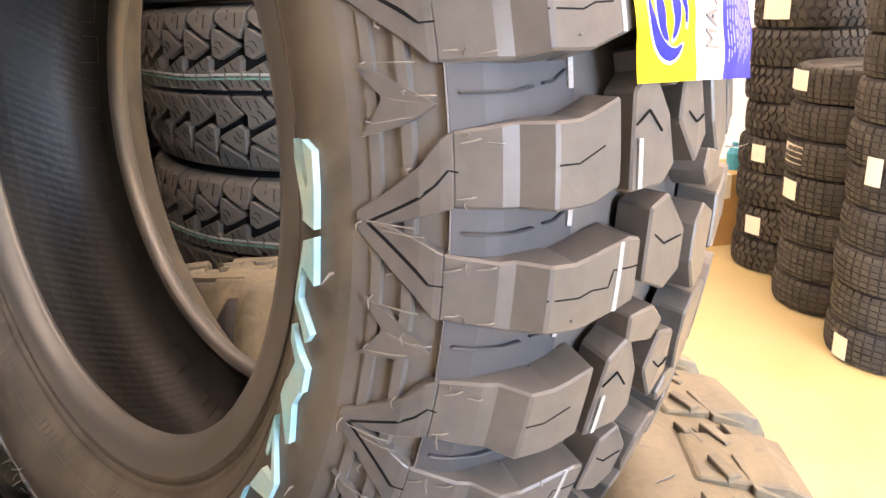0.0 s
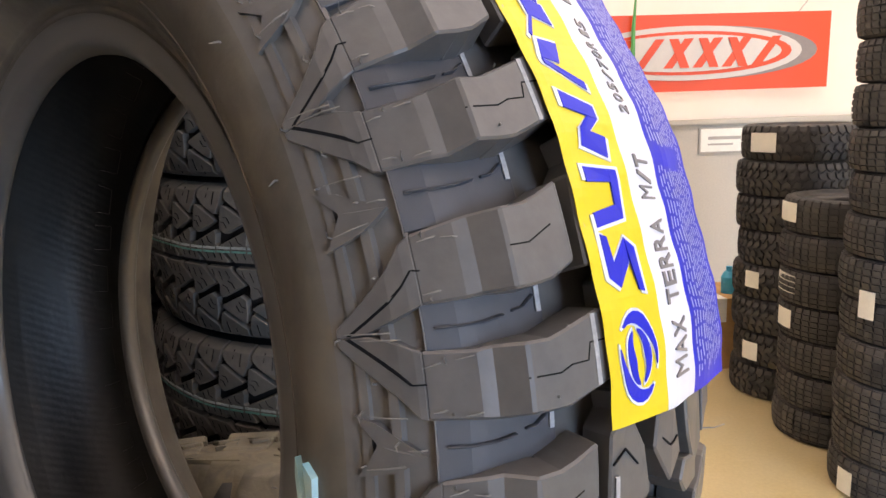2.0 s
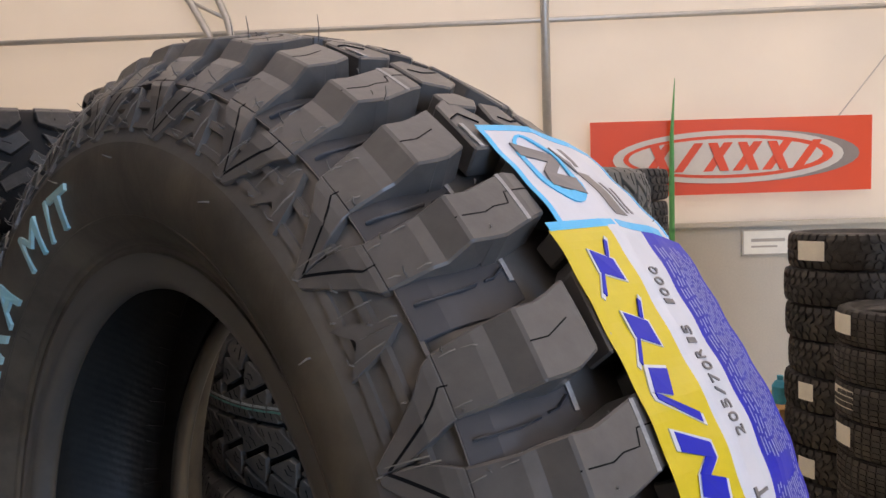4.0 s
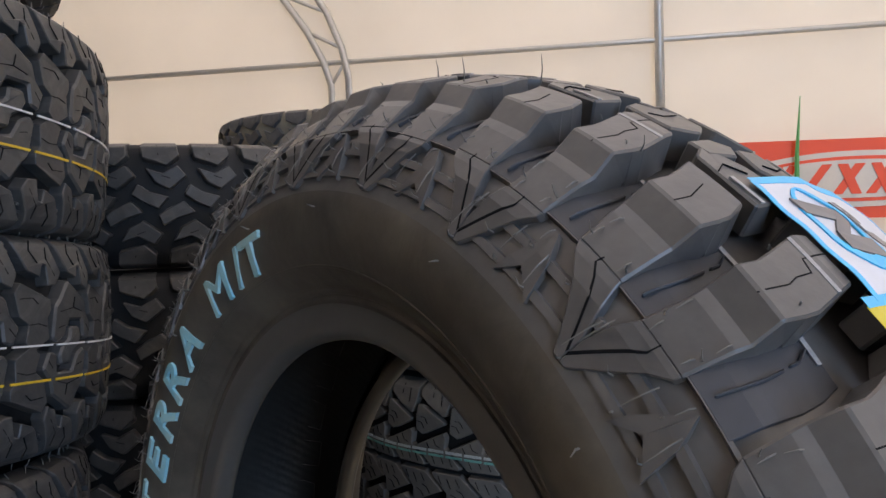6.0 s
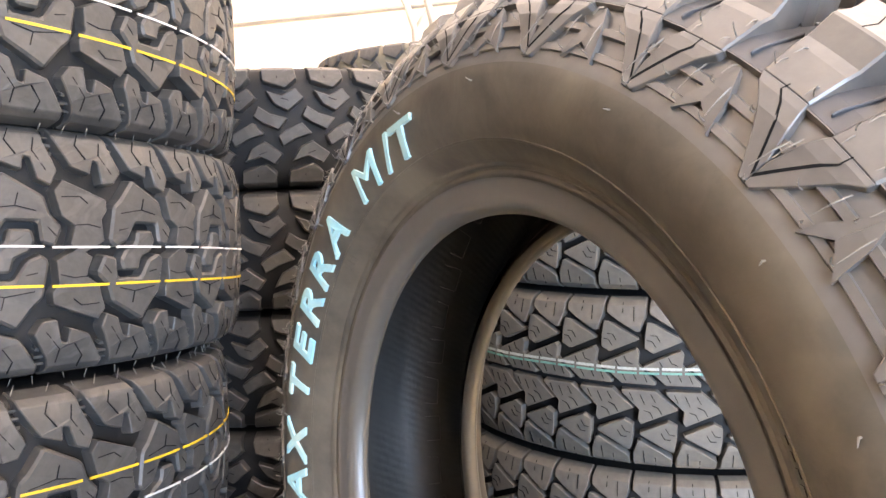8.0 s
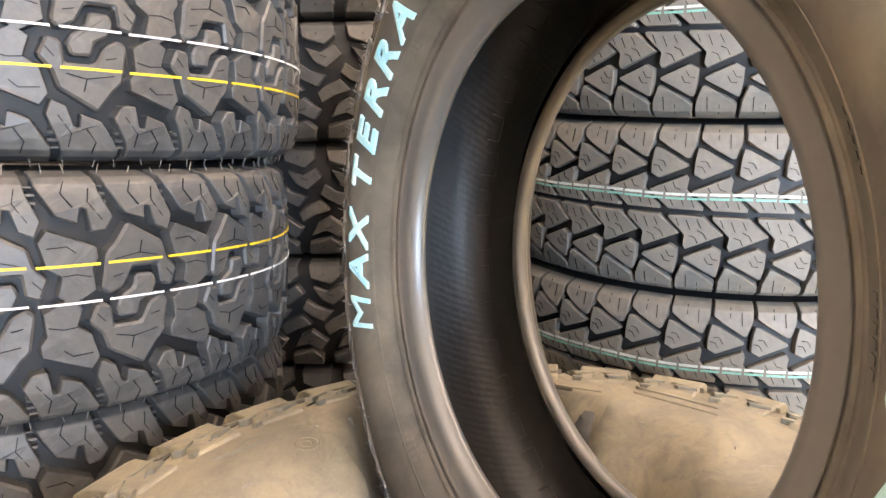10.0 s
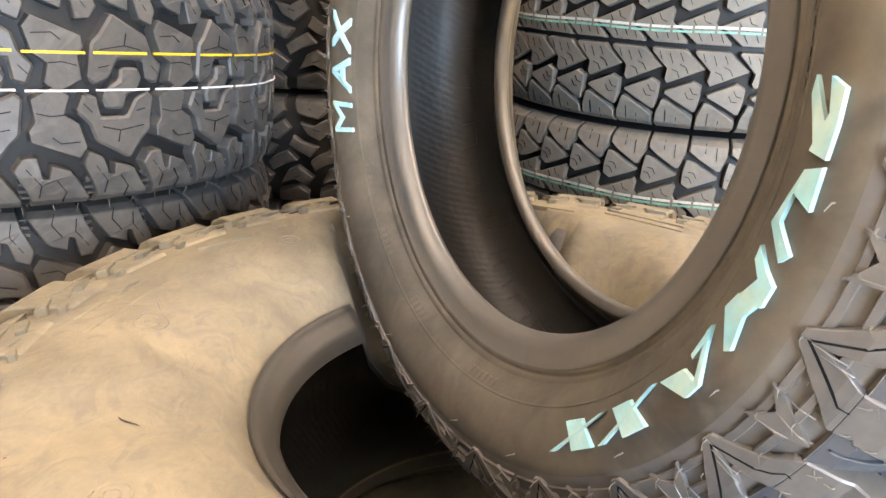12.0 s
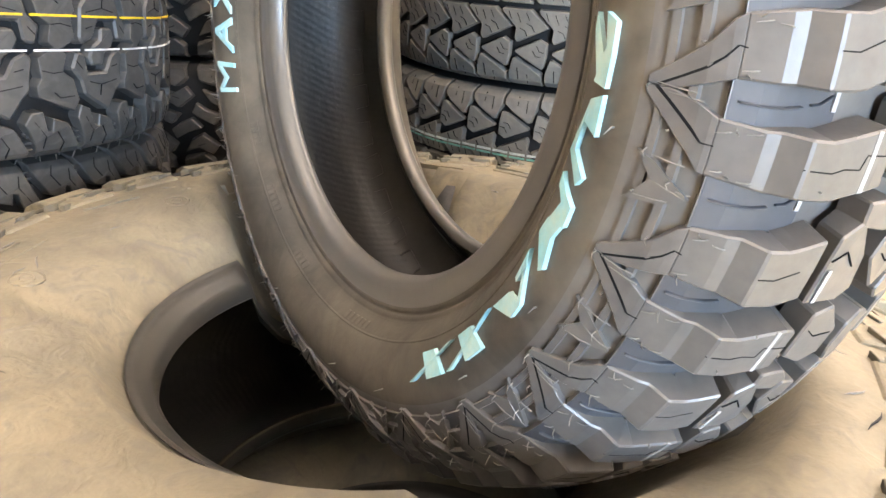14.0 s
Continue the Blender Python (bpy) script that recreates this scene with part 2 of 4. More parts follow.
def prism(bm, surf, poly, top, depth, draft=1.04, cuts=()):
    """A block with an outline of (u, y) points standing on the tyre; its top bends at the cuts across y."""
    cu, cy = sum(p[0] for p in poly) / len(poly), sum(p[1] for p in poly) / len(poly)
    plan = bmesh.new()
    plan.faces.new([plan.verts.new((u, y * 100, 0)) for u, y in poly])
    for at in cuts:
        bmesh.ops.bisect_plane(plan, geom=plan.verts[:] + plan.edges[:] + plan.faces[:], plane_co=(0, at * 100, 0), plane_no=(0, 1, 0), dist=1e-5)
    up, lo = {}, {}
    for v in plan.verts:
        u, y = v.co.x, v.co.y / 100
        up[v] = bm.verts.new(surf.place(u, y, top))
        if v.is_boundary or len(plan.faces) == 1:
            lo[v] = bm.verts.new(surf.place(cu + (u - cu) * draft, cy + (y - cy) * draft, -depth))
    for f in plan.faces:
        bm.faces.new([up[v] for v in f.verts])
    for e in plan.edges:
        if e.is_boundary:
            p, q = e.verts
            bm.faces.new((up[p], up[q], lo[q], lo[p]))
    plan.free()


def strip(bm, surf, rows, top, depth, draft=0.25, cols=3):
    """A block given as rows of (y, u0, u1) across the tyre."""
    ups, los = [], []
    for i, (y, u0, u1, *more) in enumerate(rows):
        high = top + (more[0] if more else 0.0)
        ups.append([bm.verts.new(surf.place(u0 + (u1 - u0) * k / cols, y, high)) for k in range(cols + 1)])
        yy = y - 0.0006 if i == 0 else y + 0.0006 if i == len(rows) - 1 else y
        los.append([bm.verts.new(surf.place(u0 - draft, yy, -depth)), bm.verts.new(surf.place(u1 + draft, yy, -depth))])
    for i in range(len(rows) - 1):
        for k in range(cols):
            bm.faces.new((ups[i][k], ups[i][k + 1], ups[i + 1][k + 1], ups[i + 1][k]))
        bm.faces.new((ups[i][0], ups[i + 1][0], los[i + 1][0], los[i][0]))
        bm.faces.new((ups[i + 1][-1], ups[i][-1], los[i][1], los[i + 1][1]))
    for i in (0, -1):
        bm.faces.new(ups[i] + [los[i][1], los[i][0]])


def line(bm, surf, pts, width, top, depth=0.001, split=1):
    """A thin raised line along (u, y) points on the tyre; the width is in metres."""
    fine = []
    for (u0, y0), (u1, y1) in zip(pts, pts[1:]):
        fine += [(u0 + (u1 - u0) * k / split, y0 + (y1 - y0) * k / split) for k in range(split)]
    fine.append(pts[-1])
    left, right = [], []
    for i, (u, y) in enumerate(fine):
        a, b = fine[max(i - 1, 0)], fine[min(i + 1, len(fine) - 1)]
        r = float(np.interp(y, surf.y, surf.r))
        du, dy = radians(b[0] - a[0]) * r, b[1] - a[1]
        s = math.hypot(du, dy) or 1
        ou, oy = math.degrees(-dy / s * width / 2 / r), du / s * width / 2
        left.append((u + ou, y + oy))
        right.append((u - ou, y - oy))
    v = [[bm.verts.new(surf.place(*p, h)) for p in side] for side, h in ((left, top), (right, top), (left, -depth), (right, -depth))]
    for i in range(len(fine) - 1):
        bm.faces.new((v[0][i], v[0][i + 1], v[1][i + 1], v[1][i]))
        bm.faces.new((v[0][i + 1], v[0][i], v[2][i], v[2][i + 1]))
        bm.faces.new((v[1][i], v[1][i + 1], v[3][i + 1], v[3][i]))
    for i in (0, -1):
        bm.faces.new((v[0][i], v[1][i], v[3][i], v[2][i]))


def finish(bm, bevel=0.0):
    bmesh.ops.recalc_face_normals(bm, faces=bm.faces)
    if bevel:
        sharp = [e for e in bm.edges if len(e.link_faces) == 2 and e.calc_face_angle(0) > 0.5]
        bmesh.ops.bevel(bm, geom=sharp, offset=bevel, segments=1, affect="EDGES", clamp_overlap=True)
    return bm


def glyph(text, slant=0.0, fat=0.0):
    """The built-in font's outline of a text, as triangles in a unit box: (points, triangles, width / height)."""
    c = bpy.data.curves.new("glyph", "FONT")
    c.body, c.offset, c.resolution_u = text, fat, 3
    ob = new("glyph", c)
    bpy.context.view_layer.update()
    me = ob.evaluated_get(bpy.context.evaluated_depsgraph_get()).to_mesh()
    bm = bmesh.new()
    bm.from_mesh(me)
    bmesh.ops.remove_doubles(bm, verts=bm.verts, dist=1e-5)
    bmesh.ops.triangulate(bm, faces=bm.faces)
    pts = [(v.co.x + slant * v.co.y, v.co.y) for v in bm.verts]
    bm.verts.index_update()
    tris = [[v.index for v in f.verts] for f in bm.faces]
    bm.free()
    bpy.data.objects.remove(ob)
    bpy.data.curves.remove(c)
    x0, x1 = min(p[0] for p in pts), max(p[0] for p in pts)
    y0, y1 = min(p[1] for p in pts), max(p[1] for p in pts)
    return [((x - x0) / (x1 - x0), (y - y0) / (y1 - y0)) for x, y in pts], tris, (x1 - x0) / (y1 - y0)


def raised(shape, where, height):
    """A bmesh of a flat shape (points, triangles) laid by where(a, b, h) and given a thickness."""
    pts, tris = list(shape[0]), shape[1]
    first = {}
    same = [first.setdefault((round(a, 4), round(b, 4)), i) for i, (a, b) in enumerate(pts)]
    tris = [[same[i] for i in t] for t in tris]
    tris = [t for t in tris if len(set(t)) == 3]
    bm = bmesh.new()
    top = [bm.verts.new(where(a, b, height)) for a, b in pts]
    low = [bm.verts.new(where(a, b, -0.0005)) for a, b in pts]
    edges = {}
    for t in tris:
        if not bm.faces.get([top[i] for i in t]):
            bm.faces.new([top[i] for i in t])
        for i, j in zip(t, t[1:] + t[:1]):
            edges[(i, j)] = True
    for i, j in edges:
        if (j, i) not in edges:
            bm.faces.new((top[j], top[i], low[i], low[j]))
    bmesh.ops.delete(bm, geom=[v for v in bm.verts if not v.link_faces], context="VERTS")
    bmesh.ops.recalc_face_normals(bm, faces=bm.faces)
    return bm


def flat(*polys):
    """A shape of convex outlines, for raised()."""
    pts, tris = [], []
    for poly in polys:
        k = len(pts)
        pts += poly
        tris += [[k, k + i, k + i + 1] for i in range(1, len(poly) - 1)]
    return pts, tris, 1.0


# ---- the place: floor, walls, canvas roof ----
bm = bmesh.new()
box(bm, -7, -6, -0.2, 7, 6.2, 0)
tagged(part("floor", bm, CONCRETE), "pale yellowish smooth concrete floor", "floor", kind="structure")
bm = bmesh.new()
box(bm, -7, 6.0, 0.0, 7, 6.2, 1.43)
box(bm, -7, 5.96, 1.43, 7, 6.2, 1.47, 0.006)
tagged(part("wall_north", bm, BLOCK), "low white painted block wall with a ledge", "wall", kind="structure")
bm = bmesh.new()
box(bm, -7, 6.06, 1.47, 7, 6.09, 6.5)
tagged(part("wall_north_canvas", bm, WALL_CANVAS), "white tensioned canvas above the low wall", "wall", kind="structure")
# Grey of the unseen walls, set to limit the light bounced onto the tyre.
BOUNCE_CUT = material("bounce_cut_wall", (0.40, 0.39, 0.37), 0.8, vary=0.1, scale=2)
# west, partition and porch walls are added out of view to cut bounce light
for nm, x0, y0, x1, y1, high in (("wall_west", -5.2, -2.5, -5.0, 6.2, 5.6), ("wall_east", 7.0, -5.2, 7.2, 6.2, 4.2), ("wall_partition", -7.2, -2.7, 1.5, -2.5, 6.4), ("wall_porch", 1.3, -5.2, 1.5, -2.7, 6.4)):
    bm = bmesh.new()
    box(bm, x0, y0, 0, x1, y1, high)
    tagged(part(nm, bm, BLOCK if nm == "wall_east" else BOUNCE_CUT), "plain wall added out of view", "wall", kind="structure")
bm = bmesh.new()
for x0, x1, z0, z1 in ((1.3, 1.5, 0, 6.5), (5.5, 7, 0, 6.5), (1.5, 5.5, 3.3, 6.5)):
    box(bm, x0, -5.4, z0, x1, -5.2, z1)
tagged(part("wall_south", bm, BLOCK), "white wall with a wide open doorway", "wall", kind="structure")
bm = bmesh.new()
arc = [(7.0 * math.cos(radians(a)), 4.1 + 2.4 * math.sin(radians(a))) for a in range(0, 181, 6)]
for dz in (0.0, 0.02):
    vs = [[bm.verts.new((x, y, z + dz)) for x, z in arc] for y in (-5.4, 6.2)]
    for i in range(len(arc) - 1):
        bm.faces.new((vs[0][i], vs[0][i + 1], vs[1][i + 1], vs[1][i]))
    if dz == 0.0:
        break
tagged(part("ceiling", bm, CANVAS, smooth=True), "white translucent canvas tunnel roof", "ceiling", kind="structure")
bm = bmesh.new()
box(bm, -40, -40, -0.3, 40, 40, -0.21)
tagged(part("ground", bm, CONCRETE), "pale bare ground outside", "ground", kind="structure")

frame_ob = tagged(new("wall_frame"), "grey galvanised tube framing of the canvas wall", "frame", kind="structure")
for nm, path, rad in (("rail", [(-6.9, 5.99, 3.09), (6.9, 5.99, 3.09)], 0.022), ("post", [(0.53, 5.98, 1.47), (0.53, 5.98, 5.9)], 0.035),
                      ("arch", [(-2.08, 5.97, 1.47), (-2.08, 5.97, 2.9), (-2.14, 5.97, 3.1), (-2.27, 5.97, 3.35), (-2.5, 5.97, 3.68), (-2.9, 5.97, 4.1), (-3.5, 5.97, 4.55)], 0.03),
                      ("arch", [(-1.93, 5.97, 1.47), (-1.93, 5.97, 2.95), (-1.98, 5.97, 3.2), (-2.1, 5.97, 3.5), (-2.32, 5.97, 3.85), (-2.7, 5.97, 4.3), (-3.3, 5.97, 4.8)], 0.03),
                      ("brace", [(-2.08, 5.97, 2.9), (-1.95, 5.97, 3.1)], 0.015), ("brace", [(-2.27, 5.97, 3.35), (-1.98, 5.97, 3.2)], 0.015),
                      ("brace", [(-2.5, 5.97, 3.68), (-2.1, 5.97, 3.5)], 0.015)):
    bm = bmesh.new()
    tube(bm, path, rad)
    part(nm, bm, STEEL, frame_ob, smooth=True)

# ---- the standing mud-terrain tyre ----
MID = 0.102
# the pitches of the tread are not all alike; the angles of the lug tips
TIPS = [27.2, 42.5, 59.4, 75.5, 91.1, 107.0, 122.5] + [122.5 + (264.7 / 17) * k for k in range(1, 17)]
SQUEEZE = 0.926
FACE = Vector((-0.2377, 0.4143, EYE - 0.0660))
AXLE = Vector((0.6582, 0.7476, -0.0886)).normalized()
TOP = (Vector((0, 0, 1)) - AXLE * AXLE.z).normalized()
TYRE = Matrix.Translation(FACE + AXLE * MID) @ Matrix((AXLE.cross(TOP), AXLE, TOP)).transposed().to_4x4()


def both(half):
    """A half profile from the outer face inwards, with its mirror image."""
    return [(y - MID, r) for y, r in half] + [(MID - y, r) for y, r in reversed(half)]


LUG = Round(both([(-0.0006, 0.252), (-0.0002, 0.262), (0.0004, 0.2710), (0.0026, 0.2760), (0.0095, 0.2985), (0.0235, 0.3160), (0.0280, 0.3195), (0.0330, 0.3305), (0.0655, 0.3405), (0.1015, 0.3455)]))
CUT = Round(both([(-0.0006, 0.252), (-0.0002, 0.262), (0.0004, 0.2710), (0.0026, 0.2760), (0.0095, 0.2985), (0.0235, 0.3160), (0.0280, 0.3195), (0.0330, 0.3305), (0.0655, 0.3405), (0.1015, 0.3455)]), SQUEEZE)
outer = [(0.0440, 0.1910), (0.0420, 0.1903), (0.0400, 0.1905), (0.0345, 0.1925), (0.0318, 0.1948), (0.0308, 0.1990), (0.0306, 0.2085), (0.0285, 0.2108), (0.0274, 0.2128), (0.0286, 0.2140), (0.0276, 0.2155),
         (0.0248, 0.2165), (0.0252, 0.2180), (0.0240, 0.2195), (0.0205, 0.2225), (0.0140, 0.2285), (0.0085, 0.2360), (0.0048, 0.2450), (0.0024, 0.2550), (0.0018, 0.2640), (0.0028, 0.2705),
         (0.0052, 0.2765), (0.0080, 0.2830), (0.0140, 0.2975), (0.0240, 0.3092), (0.0360, 0.3145), (0.0500, 0.3190), (0.0750, 0.3245), (0.1015, 0.3270)]
inner = [(0.1015, 0.3215), (0.060, 0.3180), (0.034, 0.3050), (0.0190, 0.2870), (0.0110, 0.2620), (0.0130, 0.2450), (0.0210, 0.2340), (0.0320, 0.2230), (0.0400, 0.2080), (0.0440, 0.1945)]
toe = [(0.0452, 0.1975), (0.0455, 0.1904), (0.0420, 0.1888), (0.0396, 0.1890), (0.0337, 0.1911), (0.0306, 0.1938), (0.0294, 0.1985), (0.0292, 0.2080), (0.0280, 0.2100)]


def slack(y, r):
    """The far bead of the unmounted tyre has sunk inwards."""
    return y + 0.0165 * max(0.0, min(1.0, (0.250 - r) / 0.040))


def section(half):
    return [(y - MID, r) for y, r in half] + [(MID - slack(y, r), r) for y, r in reversed(half)]


tyre = tagged(new("mud_terrain_tyre"), "new black mud-terrain tyre standing upright, pale blue raised lettering", "tyre")
tyre.matrix_basis = TYRE
carcass = part("carcass", lathe(section(outer), 168), SIDE, tyre, smooth=True)
carcass.data.materials.append(RUBBER)
for face in carcass.data.polygons:
    face.material_index = 1 if math.hypot(face.center.x, face.center.z) > 0.2715 else 0
part("inner_liner", lathe(section(inner[::-1])[:-1], 168), LINER, tyre, "matt black ribbed inner liner", smooth=True)
for side in (1, -1):
    part("bead", lathe([(y - MID, r) if side == 1 else (MID - slack(y, r), r) for y, r in toe], 168), BEAD, tyre, "smooth shiny bead edge", smooth=True)
    for y in (0.0038, 0.0072, 0.0140):
        rib = [LUG.place(0, y + a - MID, b) for a, b in ((0.0010, -0.006), (0.0006, -0.0014), (-0.0004, -0.0010), (-0.0008, -0.006))]
        part("shoulder_rib", lathe([(side * p.y, p.z) for p in rib], 168), RUBBER, tyre)


def onto(y):
    """From a distance read off the flat face to the rounded shoulder."""
    return float(np.interp(y, (0.0062, 0.0075, 0.0150, 0.0268, 0.0350, 0.0672), (0.0012, 0.0028, 0.0100, 0.0240, 0.0332, 0.0657)))


def c(pts):
    return [(u, (onto(y) if y < 0.0672 else y - 0.0015) - MID) for u, y in pts]



LOWER = [(0.0170, 1.2, 5.9), (0.0268, 1.55, 6.1), (0.0305, 1.45, 6.2), (0.0350, 1.5, 5.95), (0.0440, 1.55, 6.05), (0.0500, 1.25, 6.0), (0.0660, 0.35, 5.0), (0.0720, 0.55, 4.7)]
UPPER = [(0.0185, -6.7, -1.85), (0.0268, -7.0, -1.8), (0.0305, -7.1, -1.85), (0.0350, -7.0, -1.8), (0.0440, -7.05, -1.85), (0.0500, -7.4, -2.0), (0.0590, -8.1, -2.8), (0.0600, -8.1, -3.0)]
ARM_L = c([(-0.35, 0.0066), (0.25, 0.0062), (3.0, 0.0106), (5.9, 0.0158), (5.9, 0.0171), (1.25, 0.0171), (0.4, 0.0135), (-0.35, 0.0100)])
ARM_U = c([(-0.45, 0.0066), (-0.4, 0.0100), (-1.2, 0.0135), (-1.85, 0.0186), (-6.7, 0.0186), (-6.6, 0.0170), (-3.5, 0.0116), (-1.1, 0.0062)])
ARROW = [c([(5.5, 0.0074), (6.1, 0.0100), (8.4, 0.0165), (8.1, 0.0124), (7.7, 0.0100)]), c([(7.7, 0.0100), (8.1, 0.0124), (8.4, 0.0165), (9.6, 0.0122), (10.3, 0.0074), (9.2, 0.0086)])]
CENTRE = [c([(-8.4, 0.0655), (-9.9, 0.0760), (-6.9, 0.0850), (-3.8, 0.0880), (-2.6, 0.0820), (-2.4, 0.0640)]),
          c([(-1.2, 0.0765), (-2.0, 0.0865), (0.6, 0.0985), (3.4, 0.0985), (4.6, 0.0900), (3.6, 0.0760)]),
          c([(5.9, 0.0730), (5.6, 0.0870), (6.9, 0.0945), (8.3, 0.0895), (7.9, 0.0740)])]
MIDDLE = [c([(-6.4, 0.0905), (-9.3, 0.0945), (-9.0, 0.1060), (-5.3, 0.1110), (-3.6, 0.1010)])]
SIPES = [(c([(3.4, 0.0148), (-0.35, 0.0078)]), 0.0), (c([(3.4, 0.0148), (3.45, 0.0175)]), 0), (c([(-0.5, 0.0080), (-4.3, 0.0178), (-4.15, 0.0195)]), 0),
         (c([(3.7, 0.0345), (3.8, 0.0468), (3.45, 0.0516), (3.42, 0.0585), (2.34, 0.0600), (2.3, 0.0718)]), 0), (c([(-4.5, 0.0355), (-4.5, 0.0430), (-5.4, 0.0530)]), 0),
         (c([(-6.4, 0.0660), (-7.2, 0.0730), (-5.9, 0.0800)]), 0), (c([(0.6, 0.0800), (1.3, 0.0860), (1.0, 0.0960)]), 0), (c([(-6.9, 0.0960), (-6.2, 0.1010), (-6.6, 0.1070)]), 0)]

BLANK = []


def piece(name, build, mat, bevel=0.0007, smooth=False):
    bm = bmesh.new()
    build(bm)
    finish(bm, bevel)
    ob = part(name, bm, mat, tyre, smooth=smooth)
    BLANK.append(ob)


def shift(rows):
    return [((onto(y) if y < 0.0672 else y - 0.0015) - MID, *rest) for y, *rest in rows]


piece("shoulder_block", lambda bm: strip(bm, CUT, shift(LOWER), 0, 0.016), RUBBER, 0.0009)
piece("shoulder_block", lambda bm: strip(bm, CUT, shift(UPPER), 0, 0.016), RUBBER, 0.0009)
ROWS_L = [(0.0066, -0.35, 0.30), (0.0082, -0.36, 1.40), (0.0100, -0.32, 2.60), (0.0118, 0.05, 3.65), (0.0135, 0.42, 4.60), (0.0158, 1.00, 5.80), (0.0172, 1.25, 5.90)]
ROWS_U = [(0.0066, -1.15, -0.45), (0.0082, -1.95, -0.43), (0.0100, -2.80, -0.42), (0.0118, -3.70, -0.80), (0.0135, -4.60, -1.15), (0.0165, -6.20, -1.60), (0.0187, -6.70, -1.85)]
piece("sidewall_lug", lambda bm: strip(bm, CUT, shift(ROWS_L), 0.0, 0.006, 0.12, 6), RUBBER, 0.0004)
piece("sidewall_lug", lambda bm: strip(bm, CUT, shift(ROWS_U), 0.0, 0.006, 0.12, 6), RUBBER, 0.0004)
piece("arrow_lug", lambda bm: [prism(bm, CUT, p, 0.0, 0.006, 1.02) for p in ARROW], RUBBER, 0)
for poly in CENTRE:
    piece("centre_block", lambda bm, poly=poly: prism(bm, CUT, poly, 0.0, 0.014), RUBBER, 0.0009)
    piece("centre_block", lambda bm, poly=poly: prism(bm, CUT, [(-u + 4, -y) for u, y in poly], 0.0, 0.014), RUBBER, 0.0009)
for poly in MIDDLE:
    piece("centre_block", lambda bm, poly=poly: prism(bm, CUT, poly, 0.0, 0.014), RUBBER, 0.0009)


VOID = Round(both([(0.0, 0.2870), (0.0140, 0.3010), (0.0200, 0.3075), (0.0330, 0.3140), (0.0450, 0.3180), (0.0655, 0.3240), (0.1015, 0.3290)]), SQUEEZE)


def tie(bm, u0, u1, um):
    strip(bm, VOID, shift([(0.0195, u0, u1, 0.0012), (0.0268, u0, u1, 0.0012), (0.0320, u0, u1, 0.0008), (0.0400, u0, u1, 0.0004), (0.0500, u0 - 0.2, u1 - 0.3), (0.0590, u0 - 0.6, u1 - 0.9, -0.0004), (0.0610, u0 - 0.7, u1 - 1.0, -0.0044)]), 0, 0.012, 0)
    line(bm, VOID, c([(um, 0.0215), (um + 0.12, 0.0270), (um + 0.15, 0.0345), (um - 0.05, 0.0420)]), 0.0010, 0.0024, 0.006, 4)
    line(bm, VOID, c([(um - 0.2, 0.0455), (um - 0.3, 0.0500), (um - 1.0, 0.0555)]), 0.0010, 0.0016, 0.006, 3)


piece("tie_bar", lambda bm: tie(bm, -2.4, 2.0, -0.2), VOIDS)
piece("tie_bar", lambda bm: tie(bm, 5.6, 10.5, 7.8), VOIDS)
# no cuts are made; raised black lines paint the shade of the slits
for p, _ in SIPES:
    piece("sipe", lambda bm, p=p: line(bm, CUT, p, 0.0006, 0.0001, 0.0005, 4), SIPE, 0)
DASH = material("worn_white_dash", (0.30, 0.30, 0.30), 0.6, vary=0.35, fine=500, bump=0.1)
piece("stripe_dash", lambda bm: line(bm, CUT, c([(u, 0.0625) for u in (0.6, 2.0, 3.5, 5.1)]), 0.0018, 0.0002, 0.0005), DASH, 0)
for um in (-1.0, 7.0):
    piece("stripe_dash", lambda bm, um=um: line(bm, VOID, c([(um - 1.2, 0.0575), (um, 0.0572), (um + 1.0, 0.0570)]), 0.0020, 0.0006, 0.001), DASH, 0)
piece("stripe_dash", lambda bm: line(bm, CUT, c([(u, 0.0680) for u in (-5.6, -4.8, -3.4, -2.6)]), 0.0022, 0.0002, 0.0005), DASH, 0)
# far shoulder: the same blocks turned about
for rows in (LOWER, UPPER):
    piece("shoulder_block", lambda bm, rows=rows: strip(bm, CUT, [(-y, 4 - b, 4 - a) for y, a, b in shift(rows)], 0, 0.016), RUBBER, 0.0009)
for poly in (ARM_L, ARM_U, *ARROW):
    piece("sidewall_lug", lambda bm, poly=poly: prism(bm, CUT, [(4 - u, -y) for u, y in poly], 0.0, 0.006, 1.02), RUBBER, 0)


